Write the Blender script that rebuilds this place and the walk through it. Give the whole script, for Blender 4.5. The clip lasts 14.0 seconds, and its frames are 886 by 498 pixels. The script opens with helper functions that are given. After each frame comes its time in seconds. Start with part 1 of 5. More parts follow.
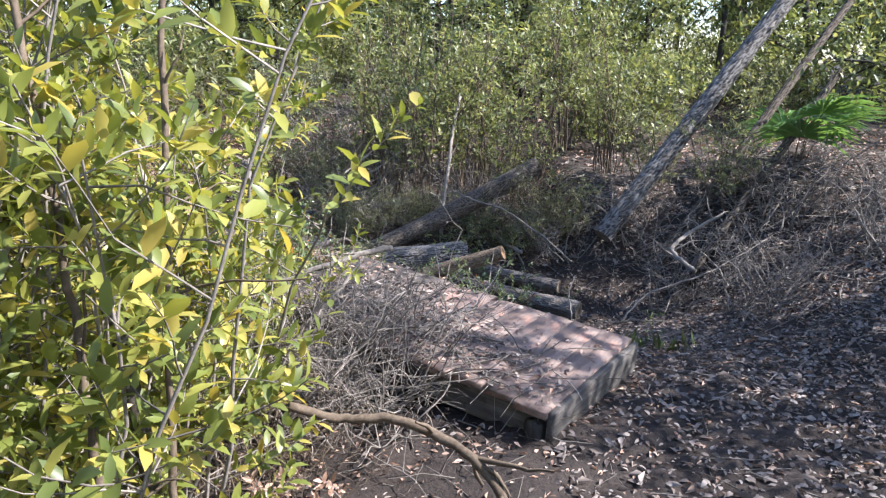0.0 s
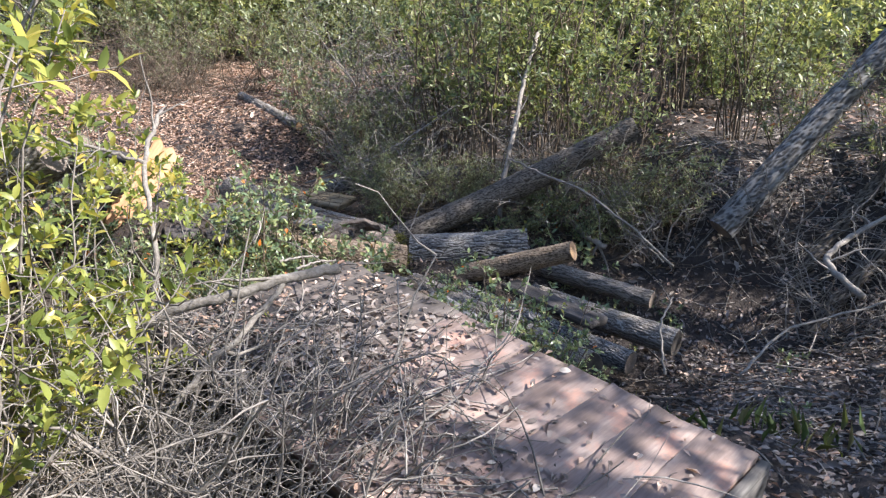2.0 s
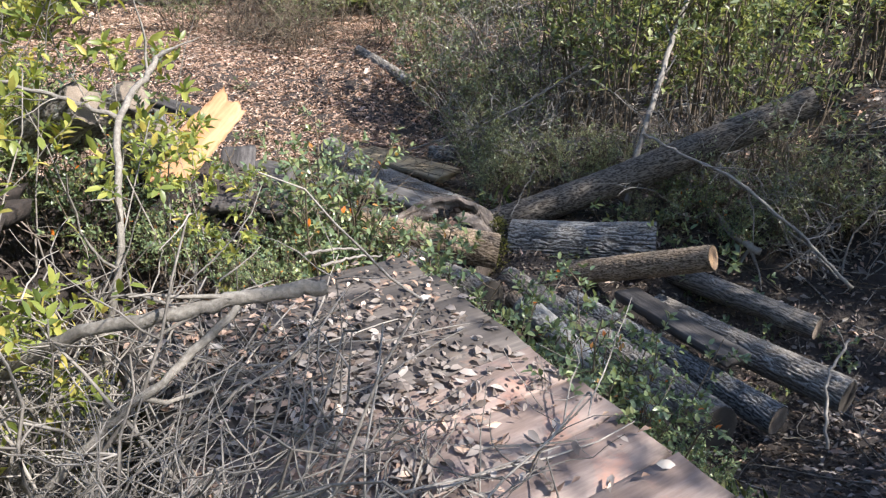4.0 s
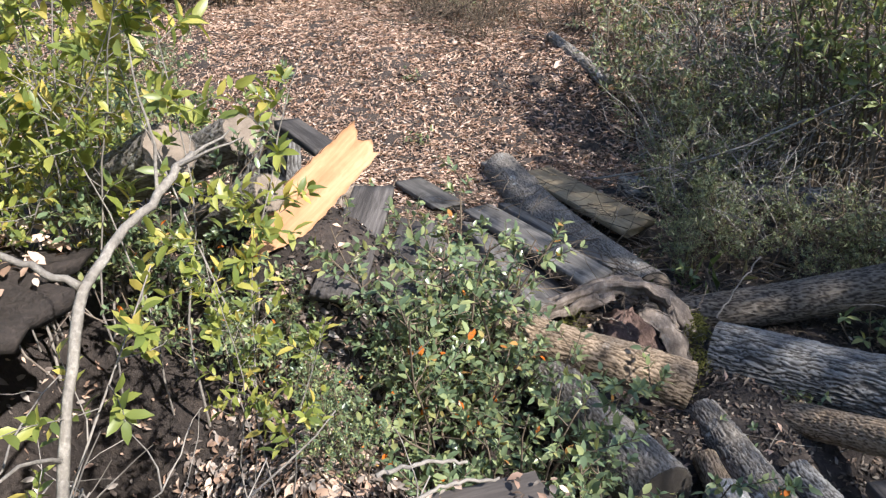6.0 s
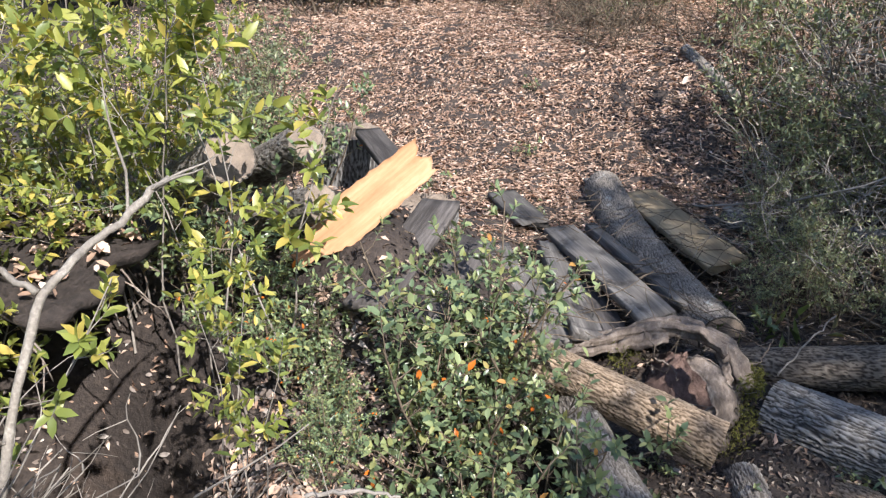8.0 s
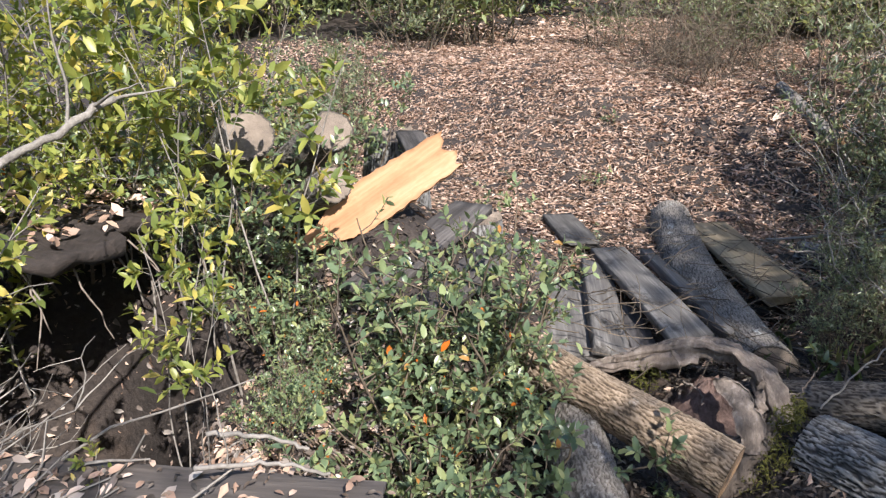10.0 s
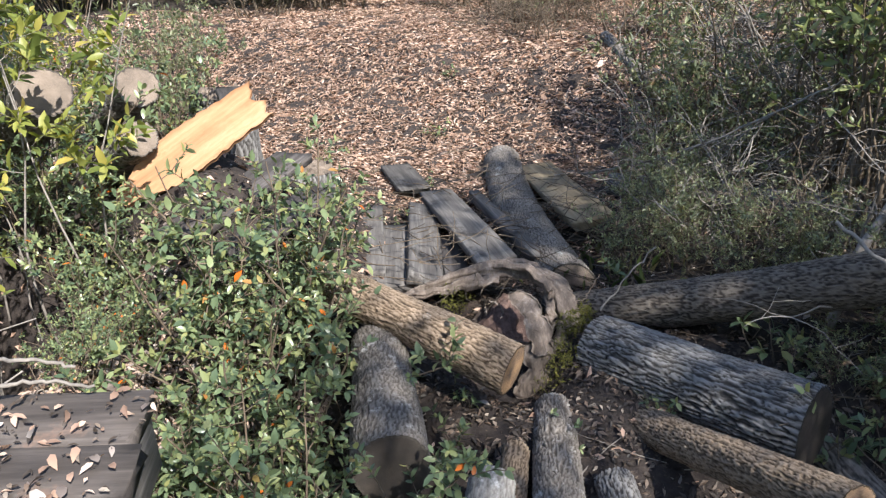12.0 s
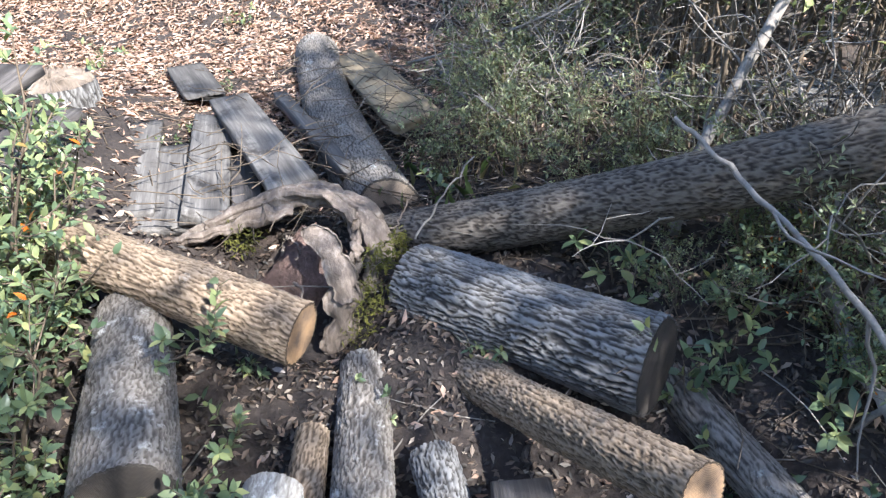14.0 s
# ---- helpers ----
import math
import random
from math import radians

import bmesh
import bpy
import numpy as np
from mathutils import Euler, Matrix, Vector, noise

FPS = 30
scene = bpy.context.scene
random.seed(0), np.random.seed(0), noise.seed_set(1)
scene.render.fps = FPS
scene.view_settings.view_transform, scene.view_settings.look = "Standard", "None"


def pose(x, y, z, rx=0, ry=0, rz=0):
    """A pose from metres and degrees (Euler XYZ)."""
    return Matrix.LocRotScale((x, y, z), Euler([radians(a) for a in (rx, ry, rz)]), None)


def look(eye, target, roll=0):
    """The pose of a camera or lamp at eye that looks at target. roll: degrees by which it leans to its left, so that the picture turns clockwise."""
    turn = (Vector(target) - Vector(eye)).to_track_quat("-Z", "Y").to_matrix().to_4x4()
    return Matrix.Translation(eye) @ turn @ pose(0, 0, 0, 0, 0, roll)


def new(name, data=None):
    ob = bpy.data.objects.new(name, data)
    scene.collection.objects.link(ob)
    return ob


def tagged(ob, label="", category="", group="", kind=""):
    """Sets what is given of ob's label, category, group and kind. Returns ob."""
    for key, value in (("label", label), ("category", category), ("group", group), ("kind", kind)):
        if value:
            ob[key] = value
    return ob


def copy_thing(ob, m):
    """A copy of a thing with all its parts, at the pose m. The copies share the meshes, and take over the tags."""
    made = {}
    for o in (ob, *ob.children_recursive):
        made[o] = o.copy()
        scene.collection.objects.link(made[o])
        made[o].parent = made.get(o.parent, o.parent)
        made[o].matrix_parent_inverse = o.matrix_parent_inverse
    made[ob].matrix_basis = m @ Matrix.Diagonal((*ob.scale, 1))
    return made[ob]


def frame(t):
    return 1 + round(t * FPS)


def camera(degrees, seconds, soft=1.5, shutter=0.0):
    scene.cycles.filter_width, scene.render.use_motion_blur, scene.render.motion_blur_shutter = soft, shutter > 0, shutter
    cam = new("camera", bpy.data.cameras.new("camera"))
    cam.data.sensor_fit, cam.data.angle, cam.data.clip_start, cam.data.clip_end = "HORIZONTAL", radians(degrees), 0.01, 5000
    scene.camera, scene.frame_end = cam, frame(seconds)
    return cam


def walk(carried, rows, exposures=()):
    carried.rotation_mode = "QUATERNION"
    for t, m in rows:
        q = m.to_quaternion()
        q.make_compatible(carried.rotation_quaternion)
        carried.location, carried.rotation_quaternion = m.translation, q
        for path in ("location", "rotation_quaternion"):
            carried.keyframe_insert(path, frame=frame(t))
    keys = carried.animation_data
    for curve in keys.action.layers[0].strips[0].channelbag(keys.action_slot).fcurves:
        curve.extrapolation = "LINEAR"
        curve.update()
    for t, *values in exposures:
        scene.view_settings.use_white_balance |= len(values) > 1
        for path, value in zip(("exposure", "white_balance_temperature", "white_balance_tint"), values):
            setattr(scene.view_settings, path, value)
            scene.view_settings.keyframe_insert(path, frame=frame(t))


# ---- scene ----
# ---------- camera ----------
cam = camera(62.0, 14.0, soft=1.3)
METRES, EYE, TILT, LEAN, TURN = 6.8, 1.75, -14.0, 0.0, 0.0
ROWS = [
    (0.0, 0.0, 0.0, 0.0, 0.0, 0.0, 0.0),
    (0.5, 0.0153, 0.0881, 0.0104, 1.22, -0.66, -0.24),
    (1.0, 0.0381, 0.1568, 0.0192, 3.05, -1.5, -0.67),
    (1.5, 0.0568, 0.2193, 0.0336, 5.66, -2.47, -1.38),
    (2.0, 0.0643, 0.2808, 0.0373, 8.76, -3.62, -2.22),
    (4.5, 0.0784, 0.456, 0.0577, 23.62, -8.15, -6.29),
    (5.0, 0.0601, 0.5041, 0.0695, 27.18, -9.48, -7.2),
    (5.5, 0.0391, 0.5612, 0.0976, 31.09, -11.05, -8.18),
    (6.0, 0.0133, 0.5762, 0.1254, 35.76, -12.87, -9.27),
    (6.5, 0.0112, 0.5888, 0.1371, 40.62, -14.62, -10.24),
    (7.0, 0.0393, 0.6044, 0.1496, 44.68, -15.79, -10.8),
    (7.5, 0.0571, 0.6156, 0.155, 47.51, -16.16, -11.15),
    (10.0, 0.0994, 0.6884, 0.124, 59.57, -13.17, -13.42),
    (10.5, 0.1226, 0.7124, 0.1133, 62.53, -12.87, -13.62),
    (11.0, 0.1497, 0.715, 0.1149, 61.84, -12.61, -13.15),
    (11.5, 0.1683, 0.7133, 0.1146, 57.05, -12.59, -12.12),
    (12.0, 0.1565, 0.7189, 0.1194, 50.85, -13.3, -10.95),
    (12.5, 0.1316, 0.7399, 0.1153, 46.28, -14.88, -10.11),
    (13.0, 0.1257, 0.7722, 0.1167, 44.13, -16.87, -9.72),
    (13.5, 0.1281, 0.7934, 0.1232, 42.61, -18.71, -9.3),
    (14.0, 0.123, 0.8104, 0.1262, 40.11, -20.45, -8.57),
]
walk(cam, [(t, pose(0, 0, EYE, TILT, LEAN, TURN) @ pose(METRES * x, METRES * y, METRES * z, 90 + pitch, roll, yaw)) for t, x, y, z, yaw, pitch, roll in ROWS],
     exposures=[(0.0, 1.4, 5850, 14), (2.0, 1.35, 5950, 12), (5.0, 1.15, 6000, 9), (7.5, 1.1, 6000, 11), (11.5, 1.0, 6000, 10), (12.5, 1.3, 5950, 9), (14.0, 1.9, 5700, 9)])

# ---------- daylight ----------
SUN_AZ, SUN_EL = radians(97.0), radians(44.0)          # clockwise from +y
SUN_DIR = Vector((math.sin(SUN_AZ) * math.cos(SUN_EL), math.cos(SUN_AZ) * math.cos(SUN_EL), math.sin(SUN_EL)))
world = bpy.data.worlds.new("sky")
scene.world = world
world.use_nodes = True
wn = world.node_tree
sky = wn.nodes.new("ShaderNodeTexSky")
sky.sky_type = "NISHITA"
sky.sun_disc = False
sky.sun_elevation, sky.sun_rotation = SUN_EL, SUN_AZ
wn.nodes["Background"].inputs[1].default_value = 0.135
wn.links.new(sky.outputs[0], wn.nodes["Background"].inputs[0])
sun = new("sun", bpy.data.lights.new("sun", "SUN"))
sun.data.energy, sun.data.angle, sun.data.color = 5.6, radians(0.53), (1.0, 0.92, 0.8)
sun.matrix_world = look(SUN_DIR * 30, (0, 0, 0))


# ---------- materials ----------
def nodes_of(name):
    m = bpy.data.materials.new(name)
    m.use_nodes = True
    t = m.node_tree
    return m, t, t.nodes["Principled BSDF"]


def ramp_of(t, stops):
    r = t.nodes.new("ShaderNodeValToRGB")
    while len(r.color_ramp.elements) < len(stops):
        r.color_ramp.elements.new(0.5)
    for e, (p, c) in zip(r.color_ramp.elements, stops):
        e.position, e.color = p, (*c, 1)
    return r


def noise_of(t, vec, scale, detail=6, rough=0.6):
    n = t.nodes.new("ShaderNodeTexNoise")
    n.inputs["Scale"].default_value, n.inputs["Detail"].default_value = scale, detail
    n.inputs["Roughness"].default_value = rough
    t.links.new(vec, n.inputs["Vector"])
    return n


def mixed(t, fac, a, b, mode="MIX"):
    x = t.nodes.new("ShaderNodeMix")
    x.data_type, x.blend_type = "RGBA", mode
    for v, s in ((fac, x.inputs[0]), (a, x.inputs[6]), (b, x.inputs[7])):
        if isinstance(v, (int, float)):
            s.default_value = v
        elif isinstance(v, tuple):
            s.default_value = (*v, 1)
        else:
            t.links.new(v, s)
    return x.outputs[2]


def surface(name, stops, fine=40.0, coarse=4.0, stretch=(1, 1, 1), rough=0.85, bump=0.4, depth=0.006,
            patch=None, patch_scale=7.0, patch_at=0.6, vary=0.25, island=False):
    """A rough natural surface: a fine grain, a coarse tone over it, patches of another colour and relief."""
    m, t, b = nodes_of(name)
    tc = t.nodes.new("ShaderNodeTexCoord")
    mp = t.nodes.new("ShaderNodeMapping")
    mp.inputs["Scale"].default_value = stretch
    t.links.new(tc.outputs["Object"], mp.inputs["Vector"])
    vec = mp.outputs[0]
    nf, nc = noise_of(t, vec, fine, 8, 0.65), noise_of(t, vec, coarse, 4)
    add = t.nodes.new("ShaderNodeMath")
    add.operation = "MULTIPLY_ADD"
    add.inputs[1].default_value = 0.55
    mul = t.nodes.new("ShaderNodeMath")
    mul.operation = "MULTIPLY"
    mul.inputs[1].default_value = 0.45
    t.links.new(nc.outputs[0], mul.inputs[0])
    t.links.new(nf.outputs[0], add.inputs[0])
    t.links.new(mul.outputs[0], add.inputs[2])
    r = ramp_of(t, stops)
    t.links.new(add.outputs[0], r.inputs[0])
    col = r.outputs[0]
    if patch:
        pn = noise_of(t, tc.outputs["Object"], patch_scale, 7, 0.7)
        pr = ramp_of(t, [(patch_at, (0, 0, 0)), (patch_at + 0.14, (1, 1, 1))])
        t.links.new(pn.outputs[0], pr.inputs[0])
        col = mixed(t, pr.outputs[0], col, patch)
    if vary:
        if island:
            rnd = t.nodes.new("ShaderNodeNewGeometry").outputs["Random Per Island"]
        else:
            rnd = t.nodes.new("ShaderNodeObjectInfo").outputs["Random"]
        hsv = t.nodes.new("ShaderNodeHueSaturation")
        mr = t.nodes.new("ShaderNodeMapRange")
        mr.inputs[3].default_value, mr.inputs[4].default_value = 1 - vary, 1 + vary
        t.links.new(rnd, mr.inputs[0])
        t.links.new(mr.outputs[0], hsv.inputs["Value"])
        t.links.new(col, hsv.inputs["Color"])
        col = hsv.outputs[0]
    t.links.new(col, b.inputs["Base Color"])
    b.inputs["Roughness"].default_value = rough
    b.inputs["Specular IOR Level"].default_value = 0.3
    bp = t.nodes.new("ShaderNodeBump")
    bp.inputs["Strength"].default_value, bp.inputs["Distance"].default_value = bump, depth
    t.links.new(nf.outputs[0], bp.inputs["Height"])
    t.links.new(bp.outputs[0], b.inputs["Normal"])
    return m


def leaf_material(name, stops, rough=0.42, through_light=0.4, tint=(1.2, 1.12, 0.6)):
    """Leaves, each of its own tone, that let some light through."""
    m, t, b = nodes_of(name)
    g = t.nodes.new("ShaderNodeNewGeometry")
    r = ramp_of(t, stops)
    t.links.new(g.outputs["Random Per Island"], r.inputs[0])
    tc = t.nodes.new("ShaderNodeTexCoord")
    n = noise_of(t, tc.outputs["Object"], 3.0, 3)
    mr = t.nodes.new("ShaderNodeMapRange")
    mr.inputs[3].default_value, mr.inputs[4].default_value = 0.6, 1.4
    t.links.new(n.outputs[0], mr.inputs[0])
    hsv = t.nodes.new("ShaderNodeHueSaturation")
    t.links.new(mr.outputs[0], hsv.inputs["Value"])
    t.links.new(r.outputs[0], hsv.inputs["Color"])
    t.links.new(hsv.outputs[0], b.inputs["Base Color"])
    b.inputs["Roughness"].default_value = rough
    tr = t.nodes.new("ShaderNodeBsdfTranslucent")
    t.links.new(mixed(t, 1.0, hsv.outputs[0], tint, "MULTIPLY"), tr.inputs[0])
    mx = t.nodes.new("ShaderNodeMixShader")
    mx.inputs[0].default_value = through_light
    t.links.new(b.outputs[0], mx.inputs[1])
    t.links.new(tr.outputs[0], mx.inputs[2])
    t.links.new(mx.outputs[0], t.nodes["Material Output"].inputs[0])
    return m


def bark_material(name, stops, patch, patch_at=0.6, patch_scale=9.0, furrow=0.72):
    """Bark: ridges lighter than the furrows, patches of lichen, fine grain along the log."""
    m, t, b = nodes_of(name)
    tc = t.nodes.new("ShaderNodeTexCoord")
    at = t.nodes.new("ShaderNodeAttribute")
    at.attribute_name = "ridge"
    mp = t.nodes.new("ShaderNodeMapping")
    mp.inputs["Scale"].default_value = (1, 1, 0.35)
    t.links.new(tc.outputs["Object"], mp.inputs["Vector"])
    nf = noise_of(t, mp.outputs[0], 150.0, 8, 0.75)
    nc = noise_of(t, tc.outputs["Object"], 6.0, 5)
    add = t.nodes.new("ShaderNodeMath")
    add.operation = "MULTIPLY_ADD"
    add.inputs[1].default_value = 1 - furrow
    half = t.nodes.new("ShaderNodeMath")
    half.operation = "MULTIPLY"
    half.inputs[1].default_value = furrow
    t.links.new(at.outputs["Fac"], half.inputs[0])
    t.links.new(nf.outputs[0], add.inputs[0])
    t.links.new(half.outputs[0], add.inputs[2])
    r = ramp_of(t, stops)
    t.links.new(add.outputs[0], r.inputs[0])
    mr = t.nodes.new("ShaderNodeMapRange")
    mr.inputs[3].default_value, mr.inputs[4].default_value = 0.55, 1.45
    t.links.new(nc.outputs[0], mr.inputs[0])
    hsv = t.nodes.new("ShaderNodeHueSaturation")
    t.links.new(mr.outputs[0], hsv.inputs["Value"])
    t.links.new(r.outputs[0], hsv.inputs["Color"])
    pn = noise_of(t, tc.outputs["Object"], patch_scale, 8, 0.72)
    pr = ramp_of(t, [(patch_at, (0, 0, 0)), (patch_at + 0.08, (1, 1, 1))])
    t.links.new(pn.outputs[0], pr.inputs[0])
    t.links.new(mixed(t, pr.outputs[0], hsv.outputs[0], patch), b.inputs["Base Color"])
    b.inputs["Roughness"].default_value = 0.9
    b.inputs["Specular IOR Level"].default_value = 0.25
    bp = t.nodes.new("ShaderNodeBump")
    bp.inputs["Strength"].default_value, bp.inputs["Distance"].default_value = 0.9, 0.006
    t.links.new(nf.outputs[0], bp.inputs["Height"])
    t.links.new(bp.outputs[0], b.inputs["Normal"])
    return m


def end_grain(name, pale, dark, ring=90.0):
    """A sawn log end: year rings about the log's axis, radial stains."""
    m, t, b = nodes_of(name)
    tc = t.nodes.new("ShaderNodeTexCoord")
    n = noise_of(t, tc.outputs["Object"], 9.0, 6)
    w = t.nodes.new("ShaderNodeTexWave")
    w.wave_type, w.rings_direction = "RINGS", "Z"
    w.inputs["Scale"].default_value, w.inputs["Distortion"].default_value = ring, 2.0
    t.links.new(tc.outputs["Object"], w.inputs["Vector"])
    r = ramp_of(t, [(0.35, dark), (0.65, pale)])
    t.links.new(n.outputs[0], r.inputs[0])
    c = mixed(t, 0.35, r.outputs[0], w.outputs[0], "SOFT_LIGHT")
    t.links.new(c, b.inputs["Base Color"])
    b.inputs["Roughness"].default_value = 0.85
    bp = t.nodes.new("ShaderNodeBump")
    bp.inputs["Strength"].default_value, bp.inputs["Distance"].default_value = 0.5, 0.003
    t.links.new(noise_of(t, tc.outputs["Object"], 80.0).outputs[0], bp.inputs["Height"])
    t.links.new(bp.outputs[0], b.inputs["Normal"])
    return m


SOIL = surface("soil", [(0.3, (0.013, 0.011, 0.01)), (0.5, (0.036, 0.028, 0.025)), (0.7, (0.075, 0.058, 0.048))],
               fine=35, coarse=1.5, bump=0.9, depth=0.02, patch=(0.065, 0.046, 0.036), patch_scale=1.2, patch_at=0.56, vary=0)
EARTH = surface("bare_earth", [(0.3, (0.045, 0.03, 0.026)), (0.55, (0.14, 0.09, 0.075)), (0.75, (0.27, 0.185, 0.155))],
                fine=45, coarse=5, bump=0.9, depth=0.015, vary=0)
BARK_GREY = bark_material("grey_oak_bark", [(0.2, (0.04, 0.036, 0.034)), (0.5, (0.105, 0.098, 0.094)), (0.82, (0.24, 0.232, 0.226))], (0.36, 0.36, 0.35), 0.68)
BARK_BROWN = bark_material("brown_oak_bark", [(0.2, (0.055, 0.039, 0.027)), (0.5, (0.18, 0.13, 0.088)), (0.82, (0.36, 0.275, 0.2))], (0.46, 0.41, 0.36), 0.63, 11.0, 0.62)
BARK_PALE = bark_material("lichened_bark", [(0.2, (0.055, 0.047, 0.04)), (0.5, (0.14, 0.12, 0.104)), (0.82, (0.28, 0.255, 0.23))], (0.44, 0.42, 0.39), 0.57, 11.0, 0.5)
BARK_DARK = bark_material("damp_dark_bark", [(0.22, (0.045, 0.039, 0.034)), (0.5, (0.14, 0.122, 0.106)), (0.8, (0.25, 0.222, 0.196))], (0.34, 0.34, 0.32), 0.6, 9.0, 0.55)
BARK_FALLEN = bark_material("rotting_brown_bark", [(0.25, (0.03, 0.024, 0.02)), (0.5, (0.085, 0.07, 0.058)), (0.75, (0.17, 0.145, 0.12))], (0.24, 0.22, 0.19), 0.66, 9.0, 0.6)
BARK_WHITE = bark_material("bleached_peeled_wood", [(0.26, (0.1, 0.09, 0.08)), (0.5, (0.23, 0.215, 0.2)), (0.72, (0.38, 0.365, 0.35))], (0.7, 0.69, 0.67), 0.53, 5.0, 0.2)
SHEET = surface("dusty_blue_plastic", [(0.3, (0.16, 0.19, 0.25)), (0.55, (0.36, 0.4, 0.5)), (0.75, (0.55, 0.6, 0.7))], fine=30, coarse=6, rough=0.45, bump=0.3, vary=0)
SAWN_GREY = end_grain("weathered_log_end", (0.21, 0.165, 0.13), (0.1, 0.078, 0.06))
SAWN_FRESH = end_grain("fresh_log_end", (0.34, 0.21, 0.11), (0.09, 0.062, 0.045))
SAWN_PALE = end_grain("bleached_log_end", (0.6, 0.58, 0.54), (0.32, 0.3, 0.27))
# log ends whose shade is put into the colour, near black
SAWN_SHADED = end_grain("dark_log_end", (0.055, 0.043, 0.034), (0.022, 0.018, 0.015))
BOARD_GREY = surface("weathered_grey_board", [(0.3, (0.03, 0.027, 0.026)), (0.52, (0.105, 0.096, 0.09)), (0.72, (0.23, 0.215, 0.2))],
                     fine=60, coarse=7, stretch=(0.06, 1, 1), bump=0.6, depth=0.004, patch=(0.035, 0.03, 0.027), patch_at=0.55)
BOARD_DARK = surface("dark_wet_board", [(0.3, (0.014, 0.012, 0.012)), (0.5, (0.05, 0.044, 0.042)), (0.72, (0.14, 0.125, 0.118))],
                     fine=55, coarse=9, stretch=(0.07, 1, 1), bump=0.9, depth=0.006, rough=0.8)
BOARD_TAN = surface("tan_sawn_board", [(0.3, (0.15, 0.11, 0.07)), (0.55, (0.3, 0.235, 0.15)), (0.75, (0.42, 0.34, 0.23))],
                    fine=50, coarse=6, stretch=(0.06, 1, 1), bump=0.5, depth=0.003, patch=(0.13, 0.1, 0.07), patch_at=0.62)
BOARD_FRESH = surface("fresh_split_plank", [(0.3, (0.22, 0.105, 0.05)), (0.52, (0.37, 0.2, 0.105)), (0.72, (0.47, 0.29, 0.175))],
                      fine=45, coarse=6, stretch=(0.05, 1, 1), bump=0.6, depth=0.004, vary=0)
DECK_WOOD = surface("dusty_deck_board", [(0.3, (0.09, 0.066, 0.057)), (0.5, (0.21, 0.155, 0.135)), (0.72, (0.36, 0.29, 0.255))],
                    fine=40, coarse=6, stretch=(0.12, 1, 1), bump=0.6, depth=0.004, patch=(0.36, 0.2, 0.15), patch_scale=4.0, patch_at=0.57, vary=0.05)
# the deck wood again, its colour darkened for the shade over the far planks
DECK_FAR_SHADED = surface("dark_deck_board", [(0.3, (0.035, 0.03, 0.028)), (0.52, (0.085, 0.072, 0.066)), (0.72, (0.17, 0.145, 0.13))],
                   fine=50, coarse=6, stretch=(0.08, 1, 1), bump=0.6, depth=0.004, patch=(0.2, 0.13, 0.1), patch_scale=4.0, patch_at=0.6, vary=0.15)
TWIG_GREY = surface("pale_dead_twig", [(0.3, (0.1, 0.088, 0.076)), (0.55, (0.225, 0.2, 0.178)), (0.75, (0.36, 0.335, 0.305))], fine=60, coarse=9, vary=0.4, island=True)
TWIG_BARK = surface("grey_branch_bark", [(0.3, (0.08, 0.07, 0.062)), (0.52, (0.2, 0.178, 0.155)), (0.72, (0.36, 0.335, 0.3))], fine=90, coarse=14, bump=0.8, depth=0.005, vary=0.1)
TWIG_BROWN = surface("brown_stem", [(0.3, (0.05, 0.036, 0.026)), (0.55, (0.13, 0.1, 0.072)), (0.75, (0.24, 0.195, 0.15))], fine=60, coarse=9, vary=0.35, island=True)
ROOT = surface("weathered_root", [(0.3, (0.05, 0.038, 0.03)), (0.52, (0.17, 0.135, 0.112)), (0.72, (0.36, 0.31, 0.27))], fine=50, coarse=8, stretch=(1, 1, 0.3), bump=0.9, depth=0.01, vary=0)
MOSS = surface("moss", [(0.3, (0.03, 0.035, 0.008)), (0.7, (0.16, 0.15, 0.03))], fine=120, coarse=20, bump=1.0, depth=0.01, vary=0)
LITTER = leaf_material("dry_leaves", [(0.0, (0.15, 0.095, 0.07)), (0.35, (0.33, 0.215, 0.155)), (0.7, (0.46, 0.315, 0.235)), (0.96, (0.58, 0.45, 0.37))], 0.6, 0.12, (1.1, 0.8, 0.5))
LITTER_PALE = leaf_material("bleached_leaves", [(0.0, (0.09, 0.07, 0.06)), (0.4, (0.19, 0.152, 0.132)), (0.75, (0.26, 0.218, 0.194)), (0.97, (0.34, 0.3, 0.272))], 0.6, 0.1, (1.0, 0.9, 0.8))
LITTER_DARK = leaf_material("rotting_leaves", [(0.0, (0.02, 0.016, 0.013)), (0.5, (0.055, 0.04, 0.03)), (0.9, (0.13, 0.09, 0.065)), (0.99, (0.3, 0.25, 0.2))], 0.6, 0.05)
LEAF_BRIGHT = leaf_material("sunny_yellow_green_leaves", [(0.0, (0.115, 0.155, 0.045)), (0.45, (0.215, 0.25, 0.055)), (0.8, (0.34, 0.345, 0.085)), (0.97, (0.5, 0.4, 0.1))], 0.4, 0.45)
LEAF_GLOSSY = leaf_material("glossy_green_leaves", [(0.0, (0.09, 0.13, 0.075)), (0.5, (0.16, 0.21, 0.11)), (0.82, (0.26, 0.3, 0.14)), (0.985, (0.3, 0.3, 0.12)), (0.995, (0.6, 0.16, 0.02))], 0.3, 0.32)
LEAF_DARK = leaf_material("dark_evergreen_leaves", [(0.0, (0.1, 0.125, 0.08)), (0.5, (0.18, 0.21, 0.125)), (0.9, (0.3, 0.32, 0.19))], 0.33, 0.45)
